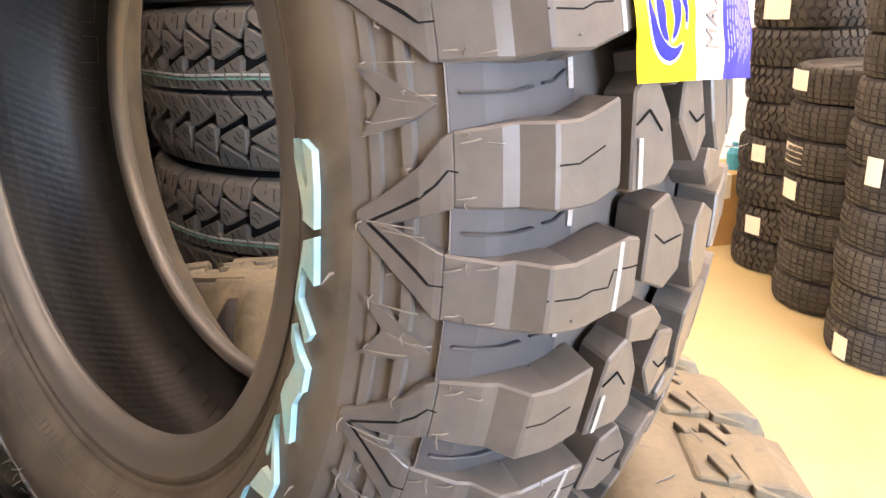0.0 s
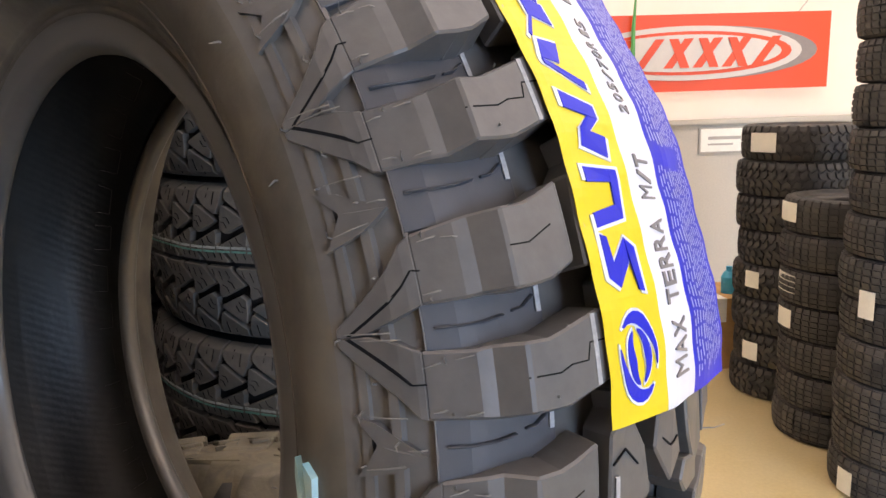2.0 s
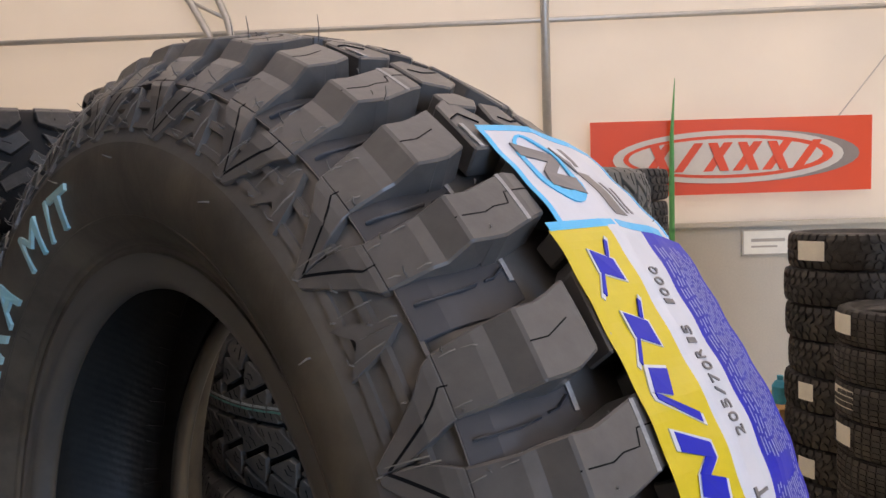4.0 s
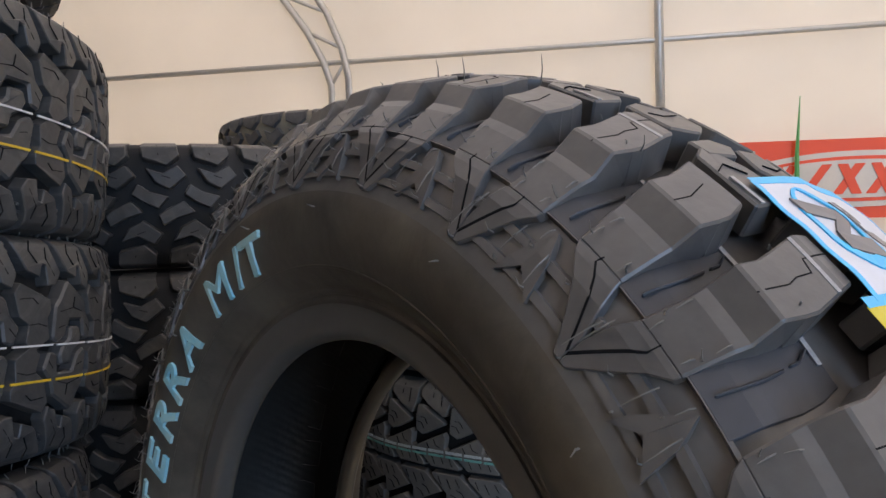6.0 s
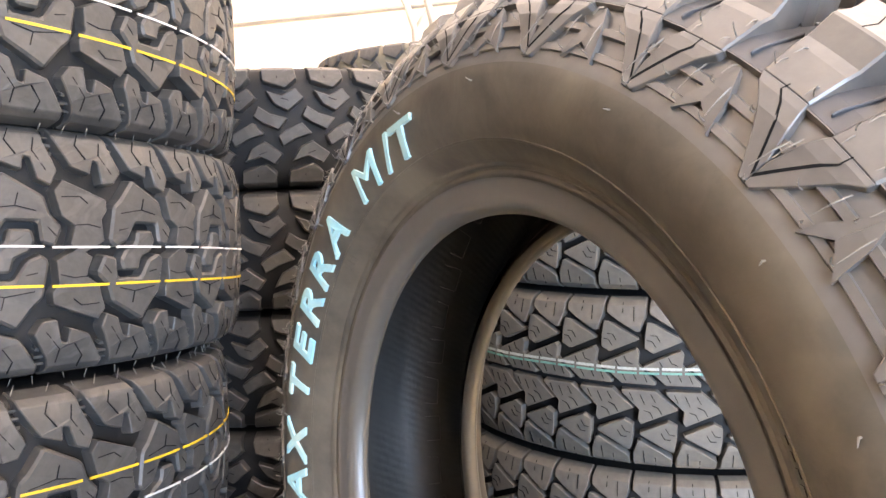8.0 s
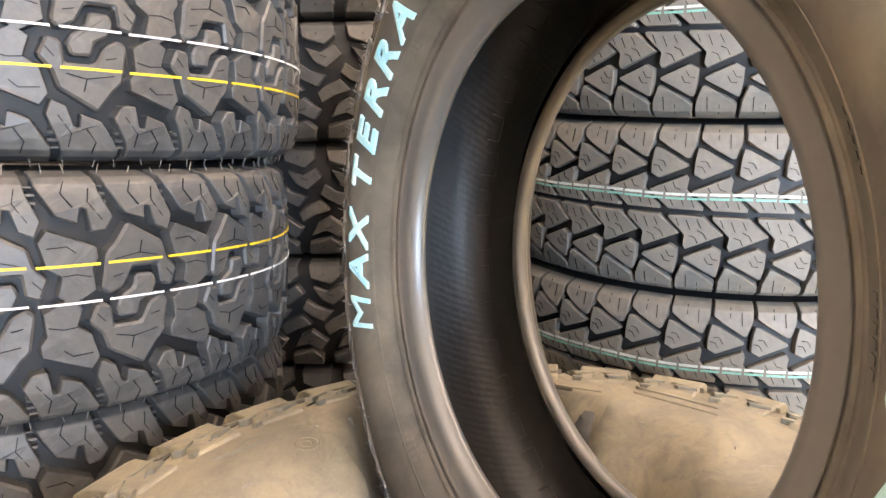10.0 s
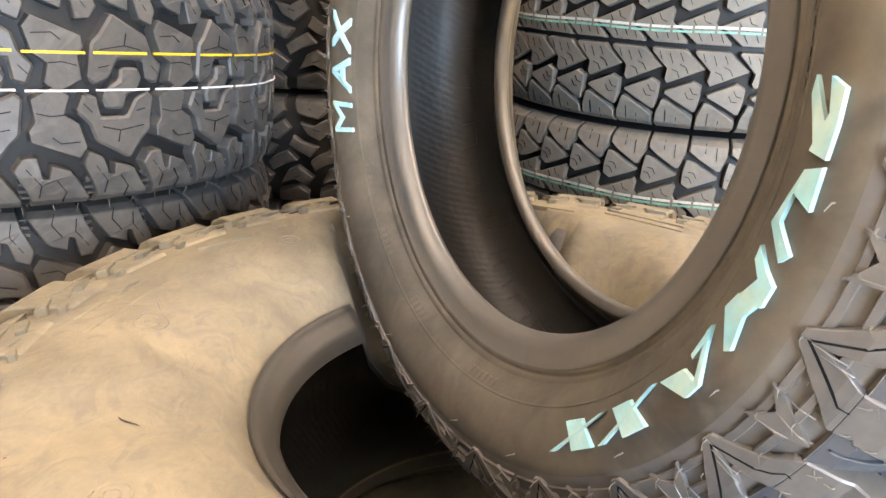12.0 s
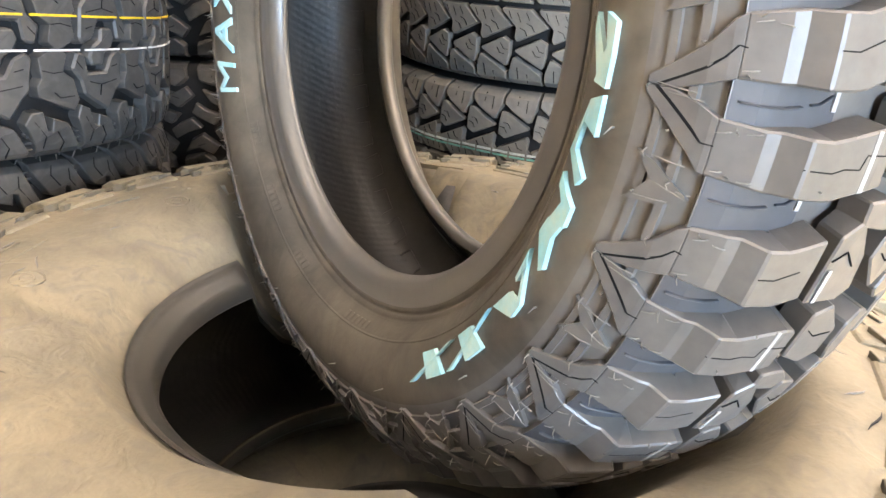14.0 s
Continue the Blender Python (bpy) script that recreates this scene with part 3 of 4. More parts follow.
def spews(bm):
    for u, y, du, ln, lift in ((-0.35, 0.0080, -0.4, 0.0045, 0.003), (0.2, 0.0090, -0.3, 0.004, 0.002), (2.1, 0.0165, 0.2, 0.004, 0.001), (1.9, 0.0235, 0.1, 0.004, 0.001), (5.3, 0.0168, 0.0, 0.003, 0.002),
                               (5.6, 0.0245, 0.1, 0.004, 0.001), (-2.6, 0.0190, 0.1, 0.004, 0.001), (-6.2, 0.0200, 0.2, 0.004, 0.002), (-5.8, 0.0250, -0.2, 0.004, 0.001),
                               (5.7, 0.0088, -0.3, 0.004, 0.002), (9.1, 0.0082, 0.3, 0.004, 0.002), (7.9, 0.0118, -0.1, 0.003, 0.001), (1.0, 0.050, 0, 0.0015, 0.0015), (5.2, 0.043, 0, 0.0015, 0.0015)):
        p0 = CUT.place(u, y - MID, -0.0005)
        p1 = CUT.place(u + du * 0.4, y - MID - ln * 0.4, 0.0006 + lift * 0.5)
        p2 = CUT.place(u + du, y - MID - ln, 0.0006 + lift)
        tube(bm, [p0, p1, p2], [0.00034, 0.0003, 0.00016], 5)


def hairs(bm):
    for u, y, h, side in ((-0.4, 0.0070, 0.0065, 0.3), (3.2, 0.0105, 0.0050, -0.4), (5.2, 0.0085, 0.0055, 0.5), (9.3, 0.0085, 0.0060, -0.3), (-4.4, 0.0125, 0.0050, 0.2), (1.8, 0.0210, 0.006, 0.3), (5.6, 0.0215, 0.006, -0.3), (-2.2, 0.0205, 0.006, 0.2), (-6.4, 0.0210, 0.0055, -0.2), (7.4, 0.0125, 0.005, 0.3)):
        y0 = onto(y) - MID
        tube(bm, [CUT.place(u, y0, -0.0005), CUT.place(u + side * 0.3, y0, h * 0.5), CUT.place(u + side, y0 + 0.0006, h)], [0.00036, 0.0003, 0.00016], 5)


piece("vent_spew", hairs, SPEW, 0)
tagged(BLANK[-1], kind="stuff")
piece("vent_spew", spews, SPEW, 0)
tagged(BLANK[-1], kind="stuff")
for angle in TIPS[1:]:
    for ob in BLANK:
        again(ob, pose(0, 0, 0, 0, angle, 0))
for ob in BLANK:
    ob.matrix_basis = pose(0, 0, 0, 0, TIPS[0], 0)

for y, r in ((0.0236, 0.2205), (0.0120, 0.2310)):
    part("rim_line", lathe([(y + 0.0012 - MID, r - 0.0012), (y - 0.0004 - MID, r - 0.0004), (y - 0.0004 - MID, r + 0.0003), (y + 0.0006 - MID, r + 0.0012)], 168), SIDE, tyre, smooth=True)
# lettering on the outer face
def on_face(th0, th1, r0, r1, lean=0.0):
    ys, rs = [p[0] for p in outer if p[1] > 0.2183], [p[1] for p in outer if p[1] > 0.2183]

    def where(a, b, h):
        r = r0 + (r1 - r0) * b
        th = radians(th0 + (th1 - th0) * a)
        y = float(np.interp(r, rs, ys)) - MID - h
        return Vector((r * math.sin(th), y, r * math.cos(th)))
    return where


for ch, a, b in (("M", -114.8, -107.0), ("A", -106.0, -98.2), ("X", -97.4, -88.6), ("T", -84.0, -77.6), ("E", -76.0, -69.4), ("R", -67.6, -60.6), ("R", -59.0, -52.2), ("A", -50.8, -43.0),
                 ("M", -35.2, -26.4), ("/", -25.0, -21.0), ("T", -20.6, -13.6)):
    part("raised_letter", raised(glyph(ch, 0.18, 0.0 if ch == "M" else 0.020), on_face(a, b, 0.2345, 0.2575), 0.0022), CYAN, carcass, "pale blue coated raised letter")
CROSS = (((0.42, 0.0), (0.70, 0.0), (0.60, 1.0), (0.26, 1.0)), ((0.0, 0.0), (0.08, 0.0), (1.0, 1.0), (0.92, 1.0)))
for a, b, polys in ((85.2, 92.2, (((0.0, 0.05), (0.25, 0.0), (0.85, 0.45), (0.55, 0.62)), ((0.0, 0.55), (0.12, 1.0), (0.55, 1.0), (0.48, 0.72)), ((0.12, 1.0), (0.55, 1.0), (1.0, 0.95), (0.55, 0.62)), ((0.55, 0.62), (0.85, 0.45), (0.95, 0.4), (1.0, 0.95)))),
                    (92.8, 102.4, (((0.0, 0.95), (0.08, 0.45), (0.32, 0.25), (0.42, 1.0)), ((0.08, 0.45), (0.32, 0.25), (0.72, 0.0), (0.66, 0.28)), ((0.66, 0.28), (0.72, 0.0), (1.0, 0.8), (0.88, 1.0)))),
                    (102.4, 113.6, (((0.0, 0.0), (0.14, 0.05), (0.28, 0.6), (0.14, 0.6)), ((0.14, 0.6), (0.2, 1.0), (0.42, 1.0), (0.5, 0.2)), ((0.42, 0.9), (0.5, 0.15), (0.72, 0.0), (0.62, 0.7)), ((0.62, 0.7), (0.72, 0.0), (1.0, 0.85), (0.94, 1.0)))),
                    (113.4, 124.4, (((0.0, 0.0), (0.1, 0.0), (0.62, 1.0), (0.50, 1.0)), ((0.02, 0.0), (0.42, 0.12), (0.42, 0.28), (0.12, 0.2)), ((0.60, 0.28), (1.0, 0.1), (0.72, 1.0), (0.50, 1.0)))),
                    (125.6, 138.2, CROSS),
                    (136.4, 148.6, CROSS)):
    part("raised_mark", raised(flat(*[list(p) for p in polys]), on_face(a, b, 0.2385, 0.2550), 0.0030), CYAN, carcass, "pale blue coated raised mark")

for th, y, h in ((14, 0.040, 0.011), (19, 0.062, 0.013), (33, 0.045, 0.006), (47, 0.150, 0.008), (88, 0.172, 0.012), (92, 0.178, 0.010), (106, 0.176, 0.010), (116, 0.170, 0.010), (8, 0.050, 0.009)):
    bm = bmesh.new()
    tube(bm, [LUG.place(th, y - MID, -0.0005), LUG.place(th + 0.1, y - MID, h * 0.5), LUG.place(th - 0.1, y - MID, h)], [0.0004, 0.0003, 0.00015], 5)
    part("vent_spew", bm, SPEW, tyre)
rng = random.Random(5)
for i in range(16):
    th = i * 22.5 + rng.uniform(-6, 6)
    w = on_face(th, th + 1, 0.262, 0.263)
    bm = bmesh.new()
    tube(bm, [w(0, 0, -0.001), w(0, 0, 0.0015), w(0.6, 0.8, 0.004 + rng.uniform(0, 0.003))], [0.0005, 0.0005, 0.0002], 5)
    part("vent_stub", bm, SPEW, carcass, "pale rubber vent stub")
for th, n in ((-52, 3), (168, 6), (196, 4), (214, 5), (-128, 4), (60, 5), (78, 6)):
    for i in range(n):
        part("moulded_mark", raised(flat([(0, 0), (0.7, 0), (0.8, 1), (0.1, 1)]), on_face(th + i * 1.5, th + i * 1.5 + 1.3, 0.2240, 0.2285), 0.0006), SIDE, carcass)

# ---- the paper label on the tread ----
label = tagged(new("tyre_label"), "glossy yellow, white and blue paper label stuck round the tread", "label")
label.matrix_basis = TYRE


def ribbon(th0, th1, y0, y1, lift=0.0, cols=6):
    def where(a, b, h):
        th, y = th0 + (th1 - th0) * a, y0 + (y1 - y0) * b
        wave = 0.0014 + 0.0008 * math.sin(th * 0.42) + 0.0003 * math.sin(th * 1.7 + y * 60)
        stiff = 0.07 * max(0.0, y - 0.118) + 0.9 * max(0.0, y - 0.118) ** 2
        return LUG.place(th, y - MID, wave + stiff + lift + h)
    return where


def sheet(name, mat, th0, th1, y0, y1, lift=0.0, text="", n=60, m=8, edge=0.0):
    bm = bmesh.new()
    w = ribbon(th0, th1, y0, y1, lift)
    g = [[bm.verts.new(w(i / n, j / m, 0)) for j in range(m + 1)] for i in range(n + 1)]
    for i in range(n):
        for j in range(m):
            bm.faces.new((g[i][j], g[i][j + 1], g[i + 1][j + 1], g[i + 1][j]))
    bmesh.ops.recalc_face_normals(bm, faces=bm.faces)
    bmesh.ops.solidify(bm, geom=list(bm.faces), thickness=0.0002)
    return part(name, bm, mat, label, text, smooth=False)


yellow_band = sheet("yellow_band", L_YELLOW, 48.6, 83.0, 0.0635, 0.0965, text="bright yellow band")
white_band = sheet("white_band", L_WHITE, 48.6, 83.0, 0.0965, 0.125, text="white band")
blue_band = sheet("blue_band", L_BLUE, 48.6, 83.0, 0.125, 0.168, text="deep blue band")
white_panel = sheet("white_panel", L_WHITE, 38.2, 48.6, 0.0725, 0.157, text="white panel")
for a, b, y0, y1 in ((37.8, 38.5, 0.0715, 0.158), (48.0, 48.7, 0.064, 0.147), (38.2, 48.4, 0.0705, 0.0735), (38.2, 48.4, 0.155, 0.158)):
    sheet("cyan_edge", L_CYAN, a, b, y0, y1, 0.0002, "bright blue edge")


def upwards(th0, th1, y0, y1):
    w = ribbon(th0, th1, y0, y1, 0.0003)
    return lambda a, b, h: w(a, 1 - b, h)


for words, th0, th1, y0, y1, ink in (("MAX", 81.2, 77.4, 0.103, 0.1175, L_GREY), ("TERRA", 76.6, 70.9, 0.103, 0.1175, L_GREY), ("M/T", 69.7, 66.6, 0.103, 0.1175, L_GREY),
                                     ("205/70R15", 63.8, 56.2, 0.1055, 0.1145, L_GREY), ("100Q", 55.0, 51.8, 0.1055, 0.1145, L_GREY)):
    for i, ch in enumerate(words):
        w = (th1 - th0) / len(words)
        low = 0.3 if ch == "1" else 0.0
        part("printed_letter", raised(glyph(ch, 0.0, 0.0 if ch == "M" else 0.014 if y1 > 0.115 else 0.004), upwards(th0 + w * (i + low), th0 + w * (i + (0.86 if y1 > 0.115 else 0.74)), y0, y1), 0.00025), ink, white_band, "dark grey printed letter")


def brand_piece(polys, th0, th1, y0, y1, mat, lift, name="brand_mark", text=""):
    w = ribbon(th0, th1, y0, y1, lift)
    part(name, raised(flat(*[list(p) for p in polys]), lambda a, b, h: w(a, 1 - b, h), 0.0002), mat, yellow_band if th0 > 48.6 else white_panel, text)


def ring(rx, ry, wx, a0, a1, cx=0.5, cy=0.5, n=10):
    out = []
    for i in range(n):
        q = []
        for a, s in ((a0 + (a1 - a0) * i / n, 1), (a0 + (a1 - a0) * (i + 1) / n, 1), (a0 + (a1 - a0) * (i + 1) / n, 0), (a0 + (a1 - a0) * i / n, 0)):
            k = 1 if s else 1 - wx * math.sin(math.pi * (a - a0) / (a1 - a0) * 0.9 + 0.15)
            q.append((cx + rx * k * math.cos(radians(a)), cy + ry * k * math.sin(radians(a))))
        out.append(q)
    return out


SLASH = (((0.0, 0.0), (0.45, 0.0), (1.0, 1.0), (0.55, 1.0)),)
ZIG = (((0.0, 0.1), (0.3, 0.0), (0.45, 0.75), (0.2, 0.85)), ((0.2, 0.85), (0.45, 0.75), (0.75, 0.1), (0.55, 0.1)), ((0.55, 0.1), (0.75, 0.1), (1.0, 1.0), (0.75, 1.0)))
DIAMOND = (((0.22, 0.12), (0.62, 0.12), (0.82, 0.72), (0.42, 0.72)), ((0.0, 0.94), (0.06, 1.0), (0.44, 0.68), (0.40, 0.62)), ((0.66, 0.20), (0.70, 0.28), (1.0, 0.06), (0.94, 0.0)))
CUP = (((0.0, 1.0), (0.25, 1.0), (0.35, 0.2), (0.1, 0.1)), ((0.1, 0.1), (0.35, 0.25), (0.85, 0.25), (0.75, 0.0)), ((0.7, 0.0), (0.9, 0.0), (1.0, 1.0), (0.75, 1.0)))
FLASH = (((0.12, 0.72), (0.30, 1.0), (1.0, 1.0), (0.95, 0.82)), ((0.12, 0.72), (0.52, 0.76), (0.90, 0.30), (0.50, 0.26)), ((0.0, 0.0), (0.04, 0.16), (0.90, 0.30), (0.72, 0.0)))
PEAK = (((0.0, 0.0), (0.16, 0.0), (0.62, 1.0), (0.50, 1.0)), ((0.50, 0.55), (0.92, 0.30), (1.0, 0.85), (0.62, 1.0)))
for polys, a, b in ((FLASH, 75.4, 71.6), (CUP, 71.2, 67.4), (ZIG, 67.0, 62.4), (PEAK, 62.4, 58.6), (DIAMOND, 58.4, 54.2), (DIAMOND, 53.8, 49.8)):
    brand_piece(polys, a + 0.25, b - 0.25, 0.0690, 0.0905, L_WHITE, 0.0003, text="white outlined mark")
    brand_piece(polys, a, b, 0.0710, 0.0888, L_BLUE, 0.0006, text="blue slanted mark")
for cx, cy, rx, ry, wx, a0, a1 in ((0.5, 0.5, 0.50, 0.50, 0.34, 75, 225), (0.5, 0.5, 0.50, 0.50, 0.34, 255, 405), (0.5, 0.5, 0.31, 0.31, 0.62, 20, 175), (0.5, 0.5, 0.31, 0.31, 0.62, 200, 355)):
    brand_piece(ring(rx + 0.035, ry + 0.035, wx + 0.1, a0 - 6, a1 + 6, cx, cy), 81.9, 76.4, 0.0690, 0.0905, L_WHITE, 0.0003, text="white curved edge")
    brand_piece(ring(rx, ry, wx, a0, a1, cx, cy), 81.9, 76.4, 0.0690, 0.0905, L_BLUE, 0.0006, text="blue curved swirl mark")
# rows of fine print too small to read, as bars of a word's length
print_rng = random.Random(12)
fine_print = bmesh.new()
for i in range(12):
    y, th = 0.1285 + i * 0.0030, 82.0 - (i % 4) * 0.3
    while th > 50.5:
        if 66.0 < th < 67.5 and i < 10:
            th -= 1.6
        word = print_rng.uniform(0.35, 1.3)
        w = ribbon(th, th - word, y, y + 0.0011, 0.0004)
        fine_print.faces.new([fine_print.verts.new(w(p, q, 0)) for p, q in ((0, 0), (1, 0), (1, 1), (0, 1))])
        th -= word + 0.22
tagged(part("fine_print", fine_print, L_PRINT, blue_band, "rows of fine pale print"), kind="stuff")
for polys, a, b, y0, y1, mat in ((ring(0.5, 0.5, 0.3, 0, 360, n=24), 46.5, 39.0, 0.080, 0.104, L_CYAN), (ZIG, 45.8, 40.0, 0.0815, 0.1015, L_GREY), (SLASH, 43.0, 40.4, 0.104, 0.112, L_GREY)):
    brand_piece(polys, a, b, y0, y1, mat, 0.0004 if mat is L_CYAN else 0.0007, text="printed emblem")
for a, b, y0, y1 in ((47.2, 42.6, 0.114, 0.124), (46.8, 43.4, 0.127, 0.1285), (46.8, 44.0, 0.131, 0.1325), (41.8, 39.6, 0.118, 0.121)):
    sheet("print_line", L_GREY, a, b, y0, y1, 0.0004, "dark grey print bar", 6, 1)


# ---- lying tyres ----
def lying_profile(R, W, rim, depth, drop, lip, square):
    """Half section of a tyre of radius R and width W: outer and inner lines and the tread surface, y from the middle."""
    h = W / 2
    hb = h - drop
    out = [(hb - 0.016, rim), (hb - 0.002, rim + 0.001), (hb + 0.002, rim + 0.006), (hb + 0.006, rim + 0.014), (hb + 0.012, rim + 0.020), (hb + 0.011, rim + 0.024), (hb + 0.015, rim + 0.026),
           (h - drop * 0.25, rim + 0.040), (h - 0.002, rim + (R - rim) * 0.38), (h, rim + (R - rim) * 0.50),
           (h - 0.002, rim + (R - rim) * 0.62), (h - 0.011, rim + (R - rim) * 0.80), (h - 0.021, R - 0.022), (h - 0.040, R - depth - 0.0025), (0.0, R - depth)]
    if square:
        out = out[:-4] + [(h - 0.005, rim + (R - rim) * 0.80), (h - 0.010, R - 0.024), (h - 0.030, R - depth - 0.0025), (0.0, R - depth)]
    out = [(y, rim + (r - rim) * lip) if r < rim + 0.03 else (y, r) for y, r in out]
    inn = [(hb - 0.016, rim + 0.002), (hb - 0.004, rim + 0.022), (h - 0.014, rim + (R - rim) * 0.45), (h - 0.022, rim + (R - rim) * 0.75), (h - 0.045, R - depth - 0.016), (0.0, R - depth - 0.012)]
    lug = [(-h + 0.001, rim + (R - rim) * 0.62), (-h + 0.008, R - 0.027), (-h + 0.018, R - 0.008), (-h + 0.04, R - 0.003), (0, R), (h - 0.04, R - 0.003), (h - 0.018, R - 0.008), (h - 0.008, R - 0.027), (h - 0.001, rim + (R - rim) * 0.62)]
    if square:
        lug = [(-h + 0.001, rim + (R - rim) * 0.70), (-h + 0.003, R - 0.027), (-h + 0.009, R - 0.010), (-h + 0.03, R - 0.003), (0, R), (h - 0.03, R - 0.003), (h - 0.009, R - 0.010), (h - 0.003, R - 0.027), (h - 0.001, rim + (R - rim) * 0.70)]
    return out, inn, Round(lug)


def lying_tyre(name, text, R, W, rim, pitches, pattern, sipes, mat, side_mat, lines=(), steps=96, bevel=0.0012, depth=0.011, jitter=0.0, hairs=0, drop=0.035, split=False, lip=1.0, square=True, swell=1.0, ridges=(), thin=0.0011):
    root = tagged(new(name), text, "tyre")
    out, inn, surf = lying_profile(R, W, rim, depth - 0.001, drop, lip, square)
    part("carcass", lathe([(-y, r) for y, r in out] + [(y, r) for y, r in reversed(out)][1:], steps), side_mat, root, smooth=True)
    for sgn in (1, -1):
        part("bead", lathe([(sgn * (y + 0.0016), r - 0.0014) for y, r in out[:7]], steps), DARK_BEAD, root, "smooth dark bead", smooth=True)
    part("inner_liner", lathe([(-y, r) for y, r in inn] + [(y, r) for y, r in reversed(inn)][1:], steps), LINER, root, "matt black inner liner", smooth=True)
    rng = random.Random(len(text))
    step = 360 / pitches
    cuts = [sgn * W * f for sgn in (1, -1) for f in (0.25, 0.34, 0.40, 0.445, 0.47)]
    polys = [[((p + rng.uniform(-jitter, jitter)) * step, w * W) for p, w in poly] for poly in pattern]
    if swell != 1:
        grown = []
        for poly in polys:
            cu, cy = sum(q[0] for q in poly) / len(poly), sum(q[1] for q in poly) / len(poly)
            grown.append([(cu + (u - cu) * swell, max(-0.49 * W, min(0.49 * W, cy + (y - cy) * swell))) for u, y in poly])
        polys = grown
    if split:
        for poly in polys:
            bm = bmesh.new()
            prism(bm, surf, poly, 0, depth, 1.05, cuts)
            first = part("tread_block", finish(bm, bevel), mat, root)
            for i in range(1, pitches):
                again(first, pose(0, 0, 0, 0, step * i, 0))
        polys = []
    one = bmesh.new()
    for poly in polys:
        prism(one, surf, poly, 0, depth, 1.05, cuts)
    for ridge in ridges:
        prism(one, surf, [(p * step, w * W) for p, w in ridge], -0.006, depth, 1.0)
    finish(one, bevel)
    one.verts.index_update()
    vs, fs = [v.co.copy() for v in one.verts], [[v.index for v in f.verts] for f in one.faces]
    one.free()
    # black lines on the blocks, coloured as the shade in their slits
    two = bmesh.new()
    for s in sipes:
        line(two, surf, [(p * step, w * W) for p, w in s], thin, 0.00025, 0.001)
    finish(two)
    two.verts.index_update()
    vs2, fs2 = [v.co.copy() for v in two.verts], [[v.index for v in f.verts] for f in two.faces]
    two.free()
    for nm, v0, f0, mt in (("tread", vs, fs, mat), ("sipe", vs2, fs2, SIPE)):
        if not v0:
            continue
        verts, faces = [], []
        for i in range(pitches):
            turn = Matrix.Rotation(radians(step * i), 3, "Y")
            k = len(verts)
            verts += [turn @ v for v in v0]
            faces += [[k + j for j in f] for f in f0]
        me = bpy.data.meshes.new(nm)
        me.from_pydata([tuple(v) for v in verts], [], faces)
        me.materials.append(mt)
        ob = tagged(new(nm, me), kind="stuff")
        ob.parent = root
    for w, wide, mt, text2, amp, phase in lines:
        bm = bmesh.new()
        for i in range(pitches * 2):
            line(bm, surf, [(step * (i / 2 + q), w * W + 0.0008 * math.sin(i * 0.9 + q) + amp * math.sin(radians(step * (i / 2 + q) + phase))) for q in (0.03, 0.2, 0.36, 0.47)], wide, 0.0006, 0.001)
        tagged(part("tread_stripe", bm, mt, root, text2), kind="stuff")
    if hairs:
        bm = bmesh.new()
        for i in range(hairs):
            a, sgn = 360 * i / hairs + rng.uniform(-1, 1), 1 if i % 2 else -1
            y = sgn * (W / 2 - 0.004)
            p = surf.place(a, y, 0)
            q = surf.place(a + rng.uniform(-0.6, 0.6), y + sgn * 0.001, rng.uniform(0.004, 0.008))
            tube(bm, [p, q], [0.0006, 0.0003], 4)
        tagged(part("vent_spew", bm, SPEW, root), kind="stuff")
    return root


def mirror(polys, dp=0.5):
    return polys + [[(p + dp, -w) for p, w in reversed(q)] for q in polys]


def turned(polys, p0=0.0):
    """The pattern with itself turned half round about (p0, 0)."""
    return polys + [[(2 * p0 - p, -w) for p, w in q] for q in polys]


def settle(polys):
    return [[(p, (w + 0.075) * 0.87) for p, w in q] for q in polys]


HEX_C = 0.745
HEX = turned(settle([[(0.03, 0.49), (0.46, 0.49), (0.49, 0.40), (0.585, 0.29), (0.52, 0.235), (0.42, 0.230), (0.385, 0.33), (0.345, 0.335), (0.325, 0.270), (0.18, 0.300), (0.05, 0.43)],
                     [(0.53, 0.49), (0.96, 0.49), (0.99, 0.40), (1.075, 0.28), (1.03, 0.215), (0.93, 0.240), (0.88, 0.33), (0.84, 0.335), (0.83, 0.275), (0.68, 0.305), (0.55, 0.43)],
                     [(0.05, 0.190), (0.11, 0.240), (0.22, 0.215), (0.45, 0.160), (0.455, 0.110), (0.41, 0.070), (0.43, -0.030), (0.26, -0.088), (0.16, -0.045), (0.19, 0.010), (0.20, 0.040), (0.10, 0.080)],
                     [(0.52, 0.130), (0.58, 0.165), (0.70, 0.262), (0.98, 0.165), (1.02, 0.090), (1.11, 0.030), (1.05, -0.055), (0.95, -0.040), (0.93, 0.055), (0.72, 0.055), (0.64, -0.030), (0.53, -0.060), (0.48, -0.030), (0.50, 0.060)]]), HEX_C) \
    + settle([[(0.74, 0.020), (0.885, 0.020), (0.915, -0.030), (0.87, -0.080), (0.775, -0.110), (0.75, -0.170), (0.605, -0.170), (0.575, -0.120), (0.62, -0.070), (0.715, -0.040)]])
HEX_RIDGE = turned(settle([[(a, w), (a + 0.10, w), (a + 0.10, w + 0.014), (a, w + 0.014)] for a in (0.46, 0.96) for w in (0.36, 0.395, 0.43)]), HEX_C)
